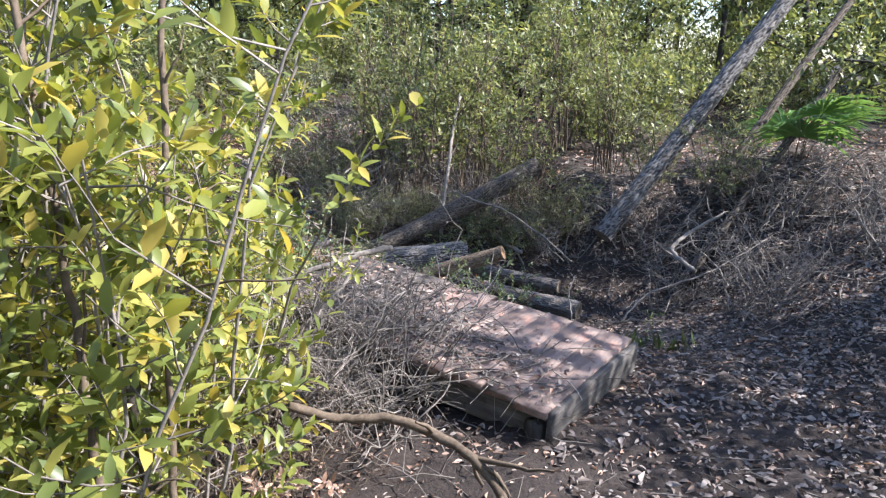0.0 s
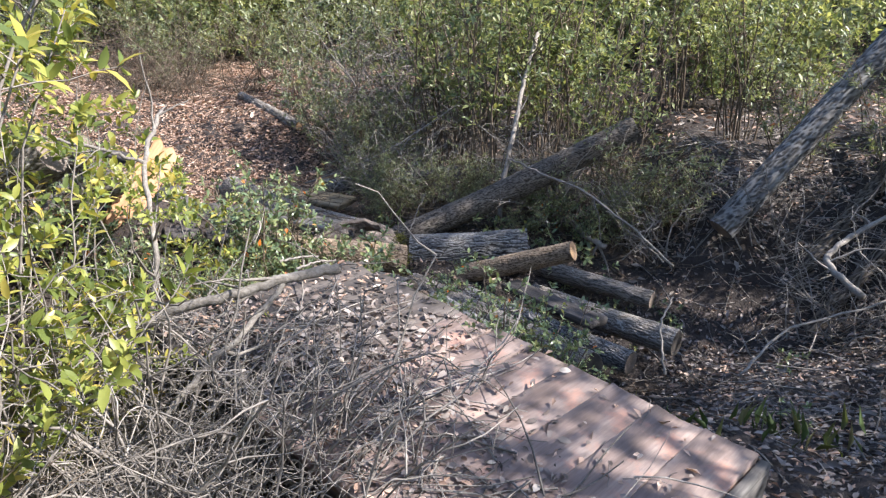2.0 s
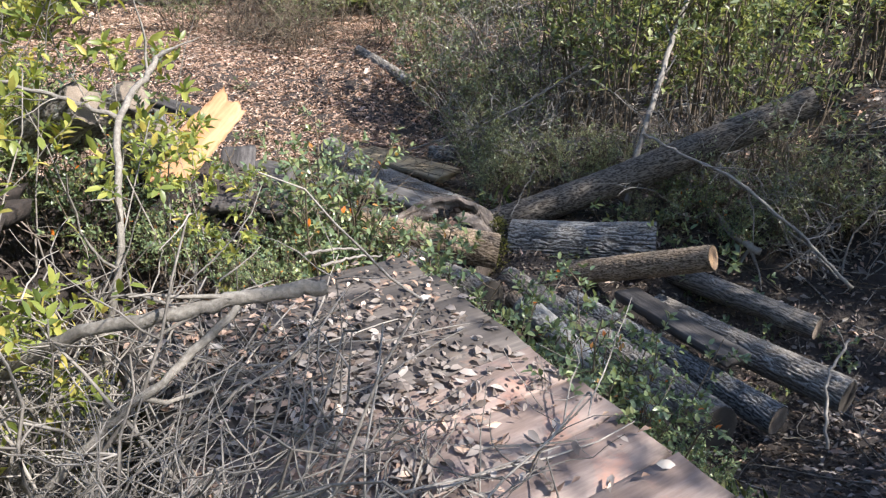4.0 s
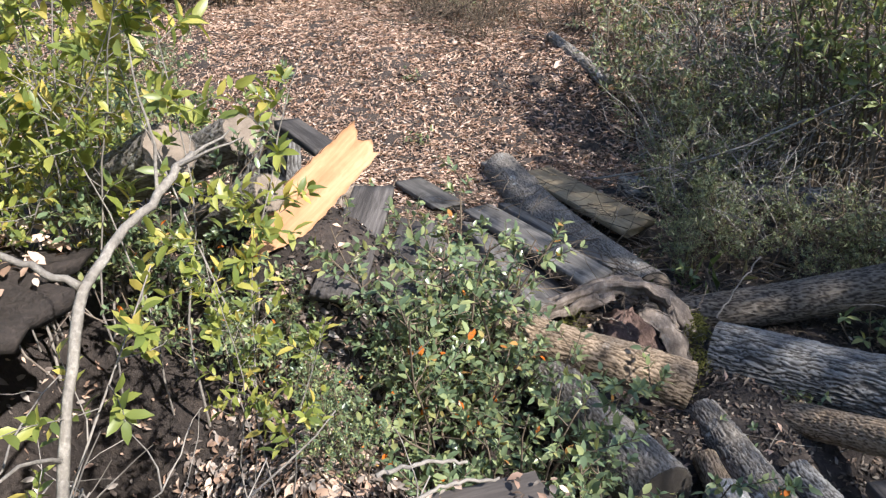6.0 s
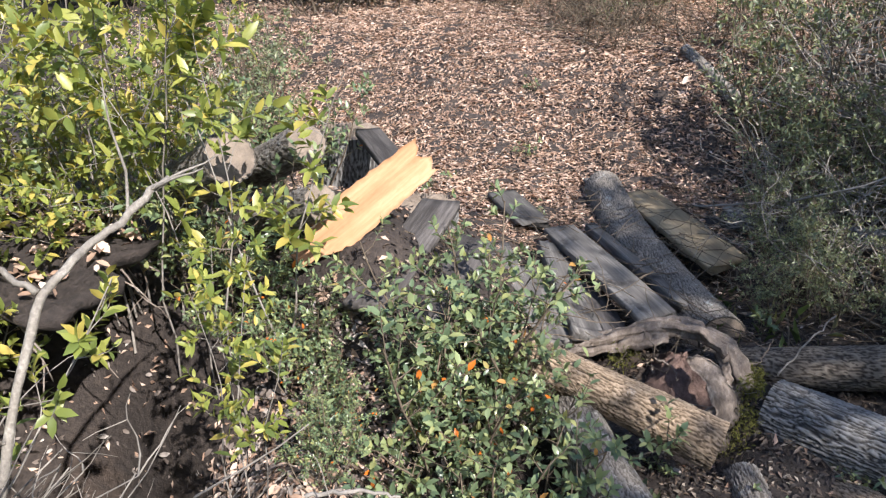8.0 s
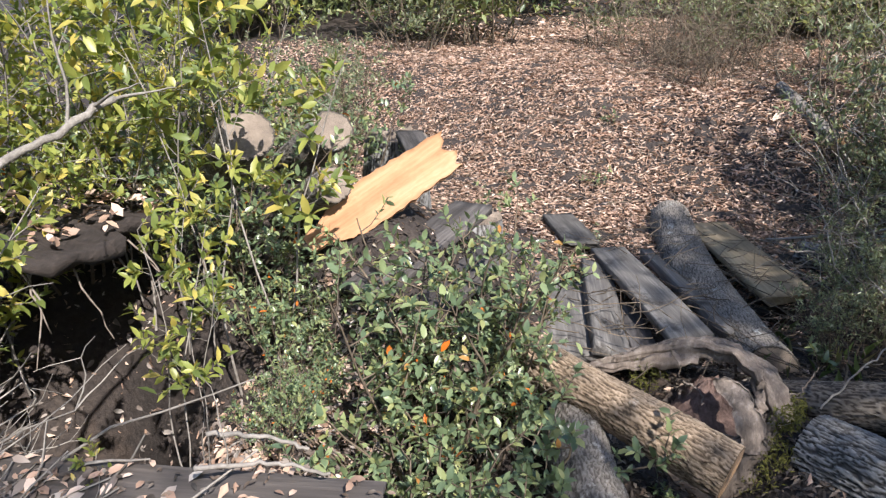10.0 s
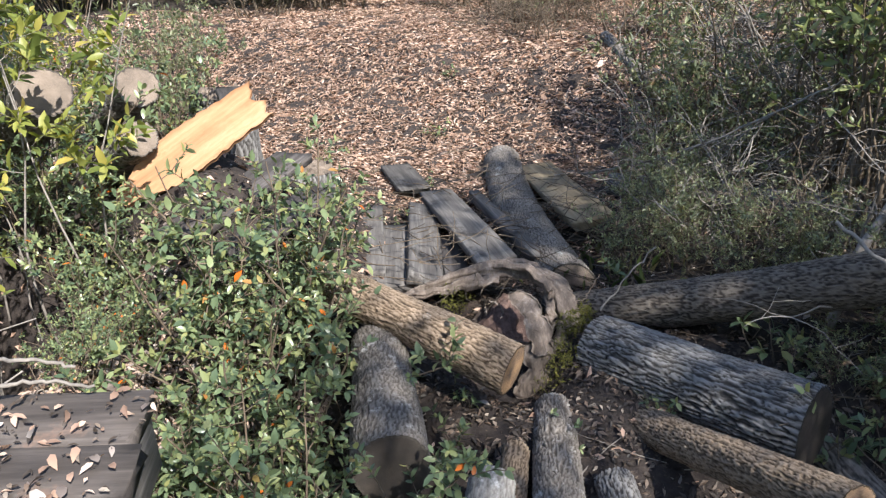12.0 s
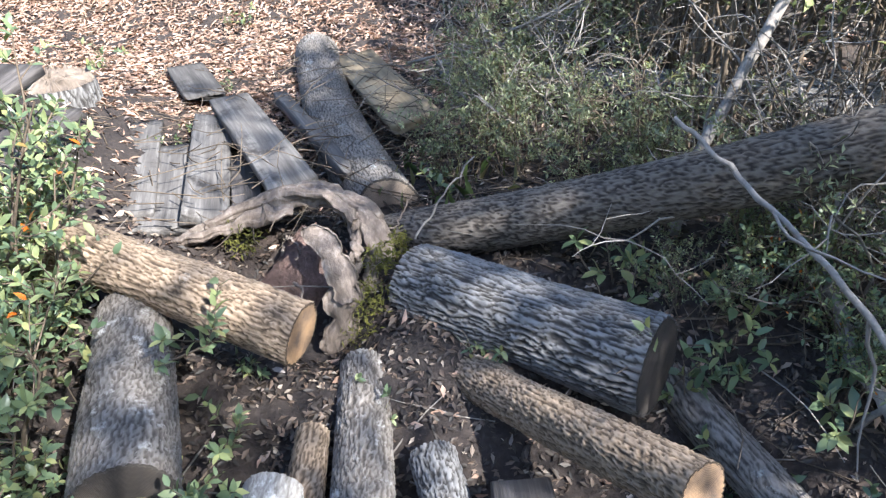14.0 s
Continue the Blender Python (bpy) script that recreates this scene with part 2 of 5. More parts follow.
LEAF_FAR = leaf_material("sunlit_woodland_leaves", [(0.0, (0.09, 0.125, 0.06)), (0.5, (0.19, 0.23, 0.1)), (0.9, (0.34, 0.36, 0.17))], 0.4, 0.45)
PALM = leaf_material("palmetto_blades", [(0.0, (0.09, 0.2, 0.07)), (0.9, (0.2, 0.34, 0.12))], 0.4, 0.35)
GRASS = leaf_material("grass_blades", [(0.0, (0.06, 0.1, 0.03)), (0.6, (0.13, 0.17, 0.05)), (0.9, (0.3, 0.27, 0.14))], 0.5, 0.3)
WATER, _wt, _wb = nodes_of("ditch_water")
_wb.inputs["Base Color"].default_value = (0.02, 0.017, 0.012, 1)
_wb.inputs["Roughness"].default_value = 0.06
_wbp = _wt.nodes.new("ShaderNodeBump")
_wbp.inputs["Strength"].default_value = 0.15
_wt.links.new(noise_of(_wt, _wt.nodes.new("ShaderNodeTexCoord").outputs["Object"], 14.0).outputs[0], _wbp.inputs["Height"])
_wt.links.new(_wbp.outputs[0], _wb.inputs["Normal"])


# ---------- mesh helpers ----------
RNG = np.random.default_rng(11)


def mesh_from(name, v, f, material, smooth=True):
    """A mesh from a vertex array and a face array (or a list of face arrays)."""
    me = bpy.data.meshes.new(name)
    fs = f if isinstance(f, list) else [f]
    v = np.asarray(v, np.float32)
    me.vertices.add(len(v))
    me.vertices.foreach_set("co", v.ravel())
    sizes = np.concatenate([np.full(len(a), a.shape[1], np.int32) for a in fs])
    loops = np.concatenate([np.asarray(a, np.int32).ravel() for a in fs])
    me.loops.add(len(loops))
    me.loops.foreach_set("vertex_index", loops)
    me.polygons.add(len(sizes))
    me.polygons.foreach_set("loop_start", np.concatenate([[0], np.cumsum(sizes)[:-1]]).astype(np.int32))
    me.polygons.foreach_set("loop_total", sizes)
    me.update(calc_edges=True)
    if smooth:
        me.polygons.foreach_set("use_smooth", np.ones(len(sizes), bool))
    me.materials.append(material)
    return me


def part(name, data, parent, label="", m=None):
    ob = new(name, data)
    ob.parent = parent
    if m is not None:
        ob.matrix_basis = m
    if label:
        ob["label"] = label
    return ob


def thing(name, m, label, category, group="", kind=""):
    ob = new(name)
    ob.empty_display_size = 0.1
    ob.matrix_basis = m
    return tagged(ob, label, category, group, kind)


def along(p, q, spin=0.0):
    """The pose at p whose z axis points to q."""
    d = Vector(q) - Vector(p)
    return Matrix.Translation(p) @ d.to_track_quat("Z", "Y").to_matrix().to_4x4() @ Matrix.Rotation(spin, 4, "Z")


class Bunch:
    """Collects tubes and leaves into arrays."""

    def __init__(self):
        self.v, self.q, self.t, self.n = [], [], [], 0

    def add(self, v, q=None, t=None):
        if q is not None and len(q):
            self.q.append(np.asarray(q) + self.n)
        if t is not None and len(t):
            self.t.append(np.asarray(t) + self.n)
        self.v.append(np.asarray(v, float))
        self.n += len(v)

    def tube(self, pts, r0, r1, sides=5, closed=False):
        pts = np.asarray(pts, float)
        n = len(pts)
        tan = np.gradient(pts, axis=0)
        tan /= np.linalg.norm(tan, axis=1)[:, None] + 1e-9
        ref = np.array([0.31, 0.17, 0.93]) if abs(tan[0, 2]) < 0.9 else np.array([0.93, 0.3, 0.1])
        a = np.cross(tan, ref)
        a /= np.linalg.norm(a, axis=1)[:, None] + 1e-9
        b = np.cross(tan, a)
        ang = np.arange(sides) * 2 * np.pi / sides
        rad = np.linspace(r0, r1, n) if np.isscalar(r0) else np.asarray(r0)
        ring = np.cos(ang)[None, :, None] * a[:, None] + np.sin(ang)[None, :, None] * b[:, None]
        v = (pts[:, None] + rad[:, None, None] * ring).reshape(-1, 3)
        i, j = np.meshgrid(np.arange(n - 1), np.arange(sides), indexing="ij")
        k = (j + 1) % sides
        q = np.stack([i * sides + j, i * sides + k, (i + 1) * sides + k, (i + 1) * sides + j], -1).reshape(-1, 4)
        self.add(v, q)
        if closed:
            e = np.array([pts[0] - tan[0] * r1 * 0.0, pts[-1]])
            js = np.arange(sides)
            base = self.n
            self.add(e)
            off = base - n * sides
            t0 = np.stack([np.full(sides, base), off + (js + 1) % sides, off + js], -1)
            t1 = np.stack([np.full(sides, base + 1), off + (n - 1) * sides + js, off + (n - 1) * sides + (js + 1) % sides], -1)
            self.t.append(np.concatenate([t0, t1]))

    def leaves(self, p, d, nrm, length, ratio=0.4, fine=True, curl=0.12):
        """One leaf at each p along d, its face towards nrm."""
        p, d, nrm = (np.asarray(a, float) for a in (p, d, nrm))
        d = d / (np.linalg.norm(d, axis=1)[:, None] + 1e-9)
        s = np.cross(d, nrm)
        s /= np.linalg.norm(s, axis=1)[:, None] + 1e-9
        u = np.cross(s, d)
        length = np.broadcast_to(length, (len(p),))
        if fine:
            x = np.array([0, 0.28, 0.66, 1.0, 0.66, 0.28, 0.3, 0.68])
            y = np.array([0, 0.42, 0.4, 0.0, -0.4, -0.42, 0.0, 0.0]) * ratio * 1.15
            z = np.array([0, 0.05, 0.0, -curl, 0.0, 0.05, 0.0, -0.05])
            tri = np.array([[0, 6, 1], [1, 6, 7], [1, 7, 2], [2, 7, 3], [3, 7, 4], [4, 7, 6], [4, 6, 5], [5, 6, 0]])
        else:
            x = np.array([0, 0.45, 1.0, 0.45])
            y = np.array([0, 0.5, 0, -0.5]) * ratio
            z = np.array([0, 0.06, -curl, 0.06])
            tri = np.array([[0, 2, 1], [0, 3, 2]])
        v = p[:, None] + length[:, None, None] * (x[None, :, None] * d[:, None] + y[None, :, None] * s[:, None] + z[None, :, None] * u[:, None])
        k = len(x)
        t = (tri[None] + (np.arange(len(p)) * k)[:, None, None]).reshape(-1, 3)
        self.add(v.reshape(-1, 3), None, t)

    def mesh(self, name, material, smooth=True):
        f = []
        if self.q:
            f.append(np.concatenate(self.q))
        if self.t:
            f.append(np.concatenate(self.t))
        return mesh_from(name, np.concatenate(self.v), f, material, smooth)


def unit(a):
    a = np.asarray(a, float)
    return a / (np.linalg.norm(a, axis=-1, keepdims=True) + 1e-9)


def wander(start, way, length, steps, wobble, rng, lift=0.0):
    """A crooked line that grows from start along way."""
    pts, d = [np.asarray(start, float)], unit(way)
    for _ in range(steps):
        d = unit(d + rng.normal(0, wobble, 3) + np.array([0, 0, lift]))
        pts.append(pts[-1] + d * length / steps)
    return np.array(pts)


# ---------- ground ----------
def step(a, b, x):
    t = np.clip((x - a) / (b - a), 0, 1)
    return t * t * (3 - 2 * t)


def ground_z(x, y):
    """The lie of the land: a ditch across the walk, a rise behind it."""
    x, y = np.asarray(x, float), np.asarray(y, float)
    ax, ay, bx, by = -2.6, 4.35, 1.3, 6.6
    ux, uy = bx - ax, by - ay
    ln = np.hypot(ux, uy)
    across = (-(x - ax) * uy + (y - ay) * ux) / ln
    lengthwise = ((x - ax) * ux + (y - ay) * uy) / ln
    h = -0.04 + 0 * x
    h = h - (0.56 + 0.1 * step(1.5, -0.5, lengthwise)) * np.exp(-(across / 0.85) ** 2) * step(7.5, 5.0, lengthwise) * step(-4, -1, lengthwise)
    h = h - 0.22 * np.exp(-(((x - 2.0) / 1.6) ** 2 + ((y - 5.6) / 1.2) ** 2))
    h = h - 0.2 * np.exp(-(((x - 0.55) / 0.5) ** 2 + ((y - 7.0) / 0.35) ** 2))
    h = h + 0.5 * np.exp(-(((x + 2.6) / 0.8) ** 2 + ((y - 6.1) / 0.75) ** 2))
    h = h + 0.34 * np.exp(-(((x + 1.85) / 0.42) ** 2 + ((y - 6.0) / 0.45) ** 2))
    h = h - 0.10 * np.exp(-(((x + 1.7) / 0.9) ** 2 + ((y - 7.1) / 0.8) ** 2))
    h = h - 0.8 * np.exp(-(((x + 2.25) / 0.62) ** 2 + ((y - 4.72) / 0.36) ** 2) ** 1.5)
    h = h - 0.1 * np.exp(-(((x + 1.8) / 0.8) ** 2 + ((y - 7.9) / 0.45) ** 2))
    h = h + 0.5 * np.exp(-(((x + 3.25) / 0.35) ** 2 + ((y - 4.6) / 0.7) ** 2))
    h = h - 0.22 * np.exp(-(((x + 0.85) / 0.3) ** 2 + ((y - 6.75) / 0.16) ** 2))
    n = -0.5 * x + 0.86 * y
    far = step(8.6, 10.4, n)
    h = h + 0.6 * far + 0.07 * np.clip(n - 9.5, 0, 14)
    h = h + 0.5 * step(6.95, 7.7, y) * step(1.0, 1.8, x) * (1 - far * 0.6)
    h = h + 0.72 * np.exp(-(((x + 1.2) / 0.5) ** 2 + ((y - 5.2) / 0.42) ** 2))
    h = h + 0.35 * step(2.2, 4.5, x) * step(2, 6, y) * step(11, 8, y)
    h = h + 0.18 * step(-1.2, -3.0, x) * step(6, 3, y)
    h = h + 0.025 * np.sin(2.3 * x + 1.1) * np.sin(2.7 * y) + 0.014 * np.sin(6.1 * x + 2 * y) * np.sin(5.3 * y - 1.7 * x)
    return h


def ground_normal(x, y):
    e = 0.03
    n = np.stack([-(ground_z(x + e, y) - ground_z(x - e, y)) / (2 * e), -(ground_z(x, y + e) - ground_z(x, y - e)) / (2 * e), np.ones_like(x)], -1)
    return unit(n)


def ground():
    inner = np.arange(-6.5, 6.51, 0.07)
    out = 6.5 + np.cumsum(0.09 * 1.14 ** np.arange(62))
    gx = np.concatenate([-out[::-1], inner, out])
    gy = np.concatenate([5 - out[::-1], inner + 5, 5 + out])
    X, Y = np.meshgrid(gx, gy)
    Z = ground_z(X, Y)
    near = (abs(X) < 7) & (abs(Y - 5) < 7)
    Z = Z + np.where(near, 0.012 * np.random.default_rng(3).normal(size=X.shape), 0)
    v = np.stack([X, Y, Z], -1).reshape(-1, 3)
    w = len(gx)
    i, j = np.meshgrid(np.arange(len(gy) - 1), np.arange(w - 1), indexing="ij")
    q = np.stack([i * w + j, i * w + j + 1, (i + 1) * w + j + 1, (i + 1) * w + j], -1).reshape(-1, 4)
    ob = new("ground", mesh_from("ground", v, q, SOIL))
    return tagged(ob, "dark leaf-strewn forest soil with a shallow ditch", "ground", kind="structure")


ground()


def gz(x, y):
    return float(ground_z(x, y))


# ---------- logs ----------
def log_mesh(length, r0, r1, bark, seed, cell=(0.02, 0.06), relief=0.008, bend=0.0, knots=2, res=0.0045):
    """A barked log along z from 0 to length, with furrows between long plates of bark."""
    rng = np.random.default_rng(seed)
    rm = (r0 + r1) / 2
    nt, nz = int(max(32, 2 * np.pi * rm / res)), int(max(20, length / (res * 1.7)))
    th, z = np.meshgrid(np.arange(nt) * 2 * np.pi / nt, np.linspace(0, length, nz), indexing="xy")
    ct = max(6, int(2 * np.pi * rm / cell[0]))

    def rag(ka, kz):
        g = rng.normal(size=(kz + 2, ka))
        u, w = th / (2 * np.pi) * ka, z / length * kz
        i, j = np.floor(u).astype(int), np.floor(w).astype(int)
        p, q = u - i, w - j
        p, q = p * p * (3 - 2 * p), q * q * (3 - 2 * q)
        i0, i1 = i % ka, (i + 1) % ka
        return (g[j, i0] * (1 - p) + g[j, i1] * p) * (1 - q) + (g[j + 1, i0] * (1 - p) + g[j + 1, i1] * p) * q

    nl = max(4, int(length / cell[1]))
    bend_a, bend_b = rag(max(5, ct // 2), nl), rag(max(5, ct // 2), nl)
    mid, small = rag(ct * 2, nl * 2), rag(ct * 4, nl * 8)
    a = th / (2 * np.pi) * ct
    lines = [1 - abs(2 * ((a * k + o + w + 0.12 * mid) % 1.0) - 1) for k, o, w in ((1, 0.0, 0.62 * bend_a), (1, 0.5, 0.62 * bend_b))]
    across = 1 - abs(2 * ((z / cell[1] + 0.9 * bend_a + 0.35 * mid + 0.5 * np.floor(a + 0.62 * bend_a)) % 1.0) - 1)
    gap = np.minimum(np.minimum(lines[0], lines[1]), 0.12 + across * 1.5) + 0.05 * small
    ridge = np.clip(step(0.0, 0.36, gap) * (0.84 + 0.07 * mid + 0.09 * small), 0, 1.2)
    ph = rng.uniform(0, 6.28, 6)
    lump = 0.035 * np.sin(2 * th + ph[0] + 3 * z / length) + 0.025 * np.sin(3 * th + ph[1] - 5 * z / length) + 0.02 * np.sin(9 * z / length + ph[2])
    for _ in range(knots):
        kt, kz = rng.uniform(0, 6.28), rng.uniform(0.15, 0.85) * length
        dt = (th - kt + np.pi) % (2 * np.pi) - np.pi
        lump = lump + 0.16 * np.exp(-((dt * rm / 0.035) ** 2 + ((z - kz) / 0.05) ** 2))
    R = (r0 + (r1 - r0) * z / length) * (1 + lump) + relief * (ridge - 0.75) + 0.0012 * rng.normal(size=th.shape)
    off = bend * np.sin(np.pi * z / length)
    v = np.stack([R * np.cos(th) + off, R * np.sin(th), z], -1).reshape(-1, 3)
    i, j = np.meshgrid(np.arange(nz - 1), np.arange(nt), indexing="ij")
    k = (j + 1) % nt
    q = np.stack([i * nt + j, i * nt + k, (i + 1) * nt + k, (i + 1) * nt + j], -1).reshape(-1, 4)
    me = mesh_from("bark", v, q, bark)
    at = me.attributes.new("ridge", "FLOAT", "POINT")
    at.data.foreach_set("value", ridge.astype(np.float32).ravel())
    rims = v.reshape(nz, nt, 3)
    return me, rims[0], rims[-1]


def cap_mesh(rim, flip, material, dish=0.004, rough=0.0, seed=0, rim_bark=None):
    """A sawn end that closes the rim, its middle at the origin of the rim."""
    rng = np.random.default_rng(seed)
    n, c = len(rim), rim.mean(0)
    rings = [c + (rim - c) * s + np.array([0, 0, 1]) * ((dish if flip else -dish) * (1 - s) + rng.normal(0, rough, (n, 1)) * (s < 0.99)) for s in (0.995, 0.93, 0.6, 0.3)]
    v = np.concatenate(rings + [c[None]])
    q = []
    js = np.arange(n)
    for r in range(3):
        o = np.stack([r * n + js, r * n + (js + 1) % n, (r + 1) * n + (js + 1) % n, (r + 1) * n + js], -1)
        q.append(o if flip else o[:, ::-1])
    t = np.stack([3 * n + js, 3 * n + (js + 1) % n, np.full(n, 4 * n)], -1)
    me = mesh_from("cut_end", v, [np.concatenate(q), t if flip else t[:, ::-1]], material)
    if rim_bark:
        me.materials.append(rim_bark)
        ix = np.zeros(len(me.polygons), np.int32)
        ix[:n] = 1
        me.polygons.foreach_set("material_index", ix)
    return me


def log(p, q, r0, r1, bark, ends, label, seed, group="logs laid over the ditch", name="log", category="log", **kw):
    length = (Vector(q) - Vector(p)).length
    ob = thing(name, along(p, q, seed * 1.3), label, category, group)
    me, a, b = log_mesh(length, r0, r1, bark, seed, **kw)
    part("bark", me, ob)
    part("cut_end", cap_mesh(a, False, ends[0], seed=seed, rim_bark=bark), ob, "sawn end of the log")
    part("cut_end", cap_mesh(b, True, ends[1], seed=seed + 50, rim_bark=bark), ob, "sawn end of the log")
    return ob


GG, DD, FF = (SAWN_GREY, SAWN_GREY), (SAWN_SHADED, SAWN_SHADED), (SAWN_FRESH, SAWN_FRESH)
log((-0.62, 7.07, -0.155), (0.24, 7.14, -0.1), 0.143, 0.148, BARK_GREY, (SAWN_GREY, SAWN_SHADED), "thick grey oak log with deeply furrowed bark and sawn end darkened for shade", 1, cell=(0.021, 0.085), relief=0.012, knots=0)
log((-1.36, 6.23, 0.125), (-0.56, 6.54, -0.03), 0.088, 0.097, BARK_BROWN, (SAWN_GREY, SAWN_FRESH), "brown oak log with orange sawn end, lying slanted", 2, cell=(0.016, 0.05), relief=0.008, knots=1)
log((-1.06, 6.30, -0.06), (-0.42, 5.92, -0.07), 0.10, 0.125, BARK_PALE, (SAWN_FRESH, SAWN_SHADED), "grey-brown log with flaking lichened bark", 3, cell=(0.015, 0.035), relief=0.006, knots=1)
log((-0.54, 6.74, -0.27), (0.66, 5.58, -0.27), 0.075, 0.098, BARK_PALE, (SAWN_GREY, SAWN_SHADED), "long mossy log with pale lichen beside the deck", 4, cell=(0.016, 0.045), relief=0.007, knots=2)
log((-0.3, 6.21, -0.185), (0.42, 5.45, -0.24), 0.072, 0.075, BARK_WHITE, (SAWN_PALE, SAWN_GREY), "bleached whitish peeled log half hidden by leaves", 5, cell=(0.03, 0.12), relief=0.002, knots=1)
log((-0.43, 6.44, -0.25), (-0.12, 6.1, -0.33), 0.05, 0.052, BARK_BROWN, (SAWN_GREY, SAWN_GREY), "short brown stub of log in the ditch", 18, cell=(0.016, 0.04), relief=0.004)
log((-0.14, 6.62, -0.29), (0.9, 5.88, -0.36), 0.065, 0.07, BARK_GREY, GG, "slim grey log under a dark board", 6, cell=(0.018, 0.05))
log((-0.45, 6.97, -0.33), (0.56, 6.66, 0.055), 0.07, 0.066, BARK_BROWN, (SAWN_GREY, SAWN_FRESH), "slender brown log with pale orange sawn end", 7, cell=(0.013, 0.035), relief=0.005)
log((0.12, 7.34, -0.25), (1.12, 6.84, -0.33), 0.074, 0.06, BARK_DARK, (SAWN_SHADED, SAWN_GREY), "half-peeled dark log with grey lichen patches", 8, cell=(0.02, 0.09), relief=0.003)
log((0.3, 6.72, -0.3), (1.2, 6.2, -0.36), 0.08, 0.085, BARK_PALE, (SAWN_GREY, SAWN_SHADED), "pale weathered log with sawn end", 9, cell=(0.02, 0.06))
log((-2.62, 8.37, -0.03), (-1.05, 7.38, -0.13), 0.128, 0.135, BARK_DARK, GG, "bent grey log beside the far boards", 10, cell=(0.014, 0.035), relief=0.005, bend=-0.06, group="timber on the far bank")
log((-1.75, 8.5, 0.0), (0.3, 8.85, 0.2), 0.07, 0.085, BARK_GREY, GG, "long fallen grey log in the undergrowth", 11, group="fallen trunks", name="fallen_log", res=0.009)
log((-3.24, 10.12, gz(-3.24, 10.12) + 0.05), (-2.41, 9.73, gz(-2.41, 9.73) + 0.06), 0.05, 0.055, BARK_PALE, FF, "sunlit pale fallen branch on the leaf-covered path", 12, group="fallen trunks", name="fallen_branch", res=0.008)
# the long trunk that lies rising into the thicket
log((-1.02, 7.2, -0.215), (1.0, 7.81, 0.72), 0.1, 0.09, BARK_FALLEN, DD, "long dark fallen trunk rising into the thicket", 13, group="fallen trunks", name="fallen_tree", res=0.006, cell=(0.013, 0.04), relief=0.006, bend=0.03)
log((1.62, 7.32, 0.06), (5.4, 9.3, 4.3), 0.1, 0.08, BARK_GREY, GG, "grey trunk leaning steeply over the ditch", 14, group="leaning trunks", name="leaning_tree", res=0.012, cell=(0.03, 0.09))
log((1.95, 7.2, gz(1.95, 7.2) - 0.1), (5.0, 9.0, 2.9), 0.055, 0.04, BARK_FALLEN, GG, "slim dark trunk leaning beside a thicker one", 15, group="leaning trunks", name="leaning_tree", res=0.012, cell=(0.03, 0.09))
log((2.15, 7.0, gz(2.15, 7.0) - 0.1), (4.2, 8.0, 1.7), 0.05, 0.035, BARK_FALLEN, GG, "slim dark trunk leaning beside a thicker one", 16, group="leaning trunks", name="leaning_tree", res=0.012, cell=(0.03, 0.09))


def cut_stack():
    """Logs stacked on the far bank, their sawn ends towards the path."""
    ax = unit((-0.89, -0.05, -0.46))
    for k, (c, r, ln) in enumerate((((-2.38, 5.93, 0.79), 0.095, 0.6), ((-2.1, 5.82, 0.625), 0.082, 0.6), ((-2.3, 5.53, 0.82), 0.112, 0.6))):
        f = np.array(c)
        g = f + ax * ln
        log(tuple(g), tuple(f), r, r, BARK_PALE, GG, "short cut log with pale flat sawn end on the bank", 20 + k, group="stacked cut logs", cell=(0.02, 0.05), res=0.007)


cut_stack()


# ---------- boards ----------
def board_mesh(length, width, thick, material, seed, split=0.0, ease=0.006):
    """A weathered board along x, middle at the origin: eased edges, uneven ends, a slight twist."""
    rng = np.random.default_rng(seed)
    n = 14
    xs = np.linspace(-length / 2, length / 2, n)
    b = min(ease, thick * 0.2)
    prof = np.array([[-width / 2 + b, thick / 2], [0, thick / 2], [width / 2 - b, thick / 2], [width / 2, thick / 2 - b], [width / 2, -thick / 2 + b],
                     [width / 2 - b, -thick / 2], [-width / 2 + b, -thick / 2], [-width / 2, -thick / 2 + b], [-width / 2, thick / 2 - b]])
    k = len(prof)
    v = np.zeros((n, k, 3))
    for i, x in enumerate(xs):
        tw = 0.02 * math.sin(x * 2 + seed)
        v[i, :, 0] = x
        v[i, :, 1] = prof[:, 0] * (1 + rng.normal(0, 0.008)) + rng.normal(0, 0.001, k)
        v[i, :, 2] = prof[:, 1] + tw * prof[:, 0] + 0.006 * math.sin(x * 3 + seed) + rng.normal(0, 0.0008, k)
    v[0, :, 0] += rng.normal(0, 0.006, k)
    v[-1, :, 0] += rng.normal(0, 0.006 + split, k)
    i, j = np.meshgrid(np.arange(n - 1), np.arange(k), indexing="ij")
    q = np.stack([i * k + j, (i + 1) * k + j, (i + 1) * k + (j + 1) % k, i * k + (j + 1) % k], -1).reshape(-1, 4)
    c = np.array([v[0].mean(0), v[-1].mean(0)])
    js = np.arange(k)
    t = np.concatenate([np.stack([np.full(k, n * k), js, (js + 1) % k], -1), np.stack([np.full(k, n * k + 1), (n - 1) * k + (js + 1) % k, (n - 1) * k + js], -1)])
    return mesh_from("board", np.concatenate([v.reshape(-1, 3), c]), [q, t], material, smooth=False)


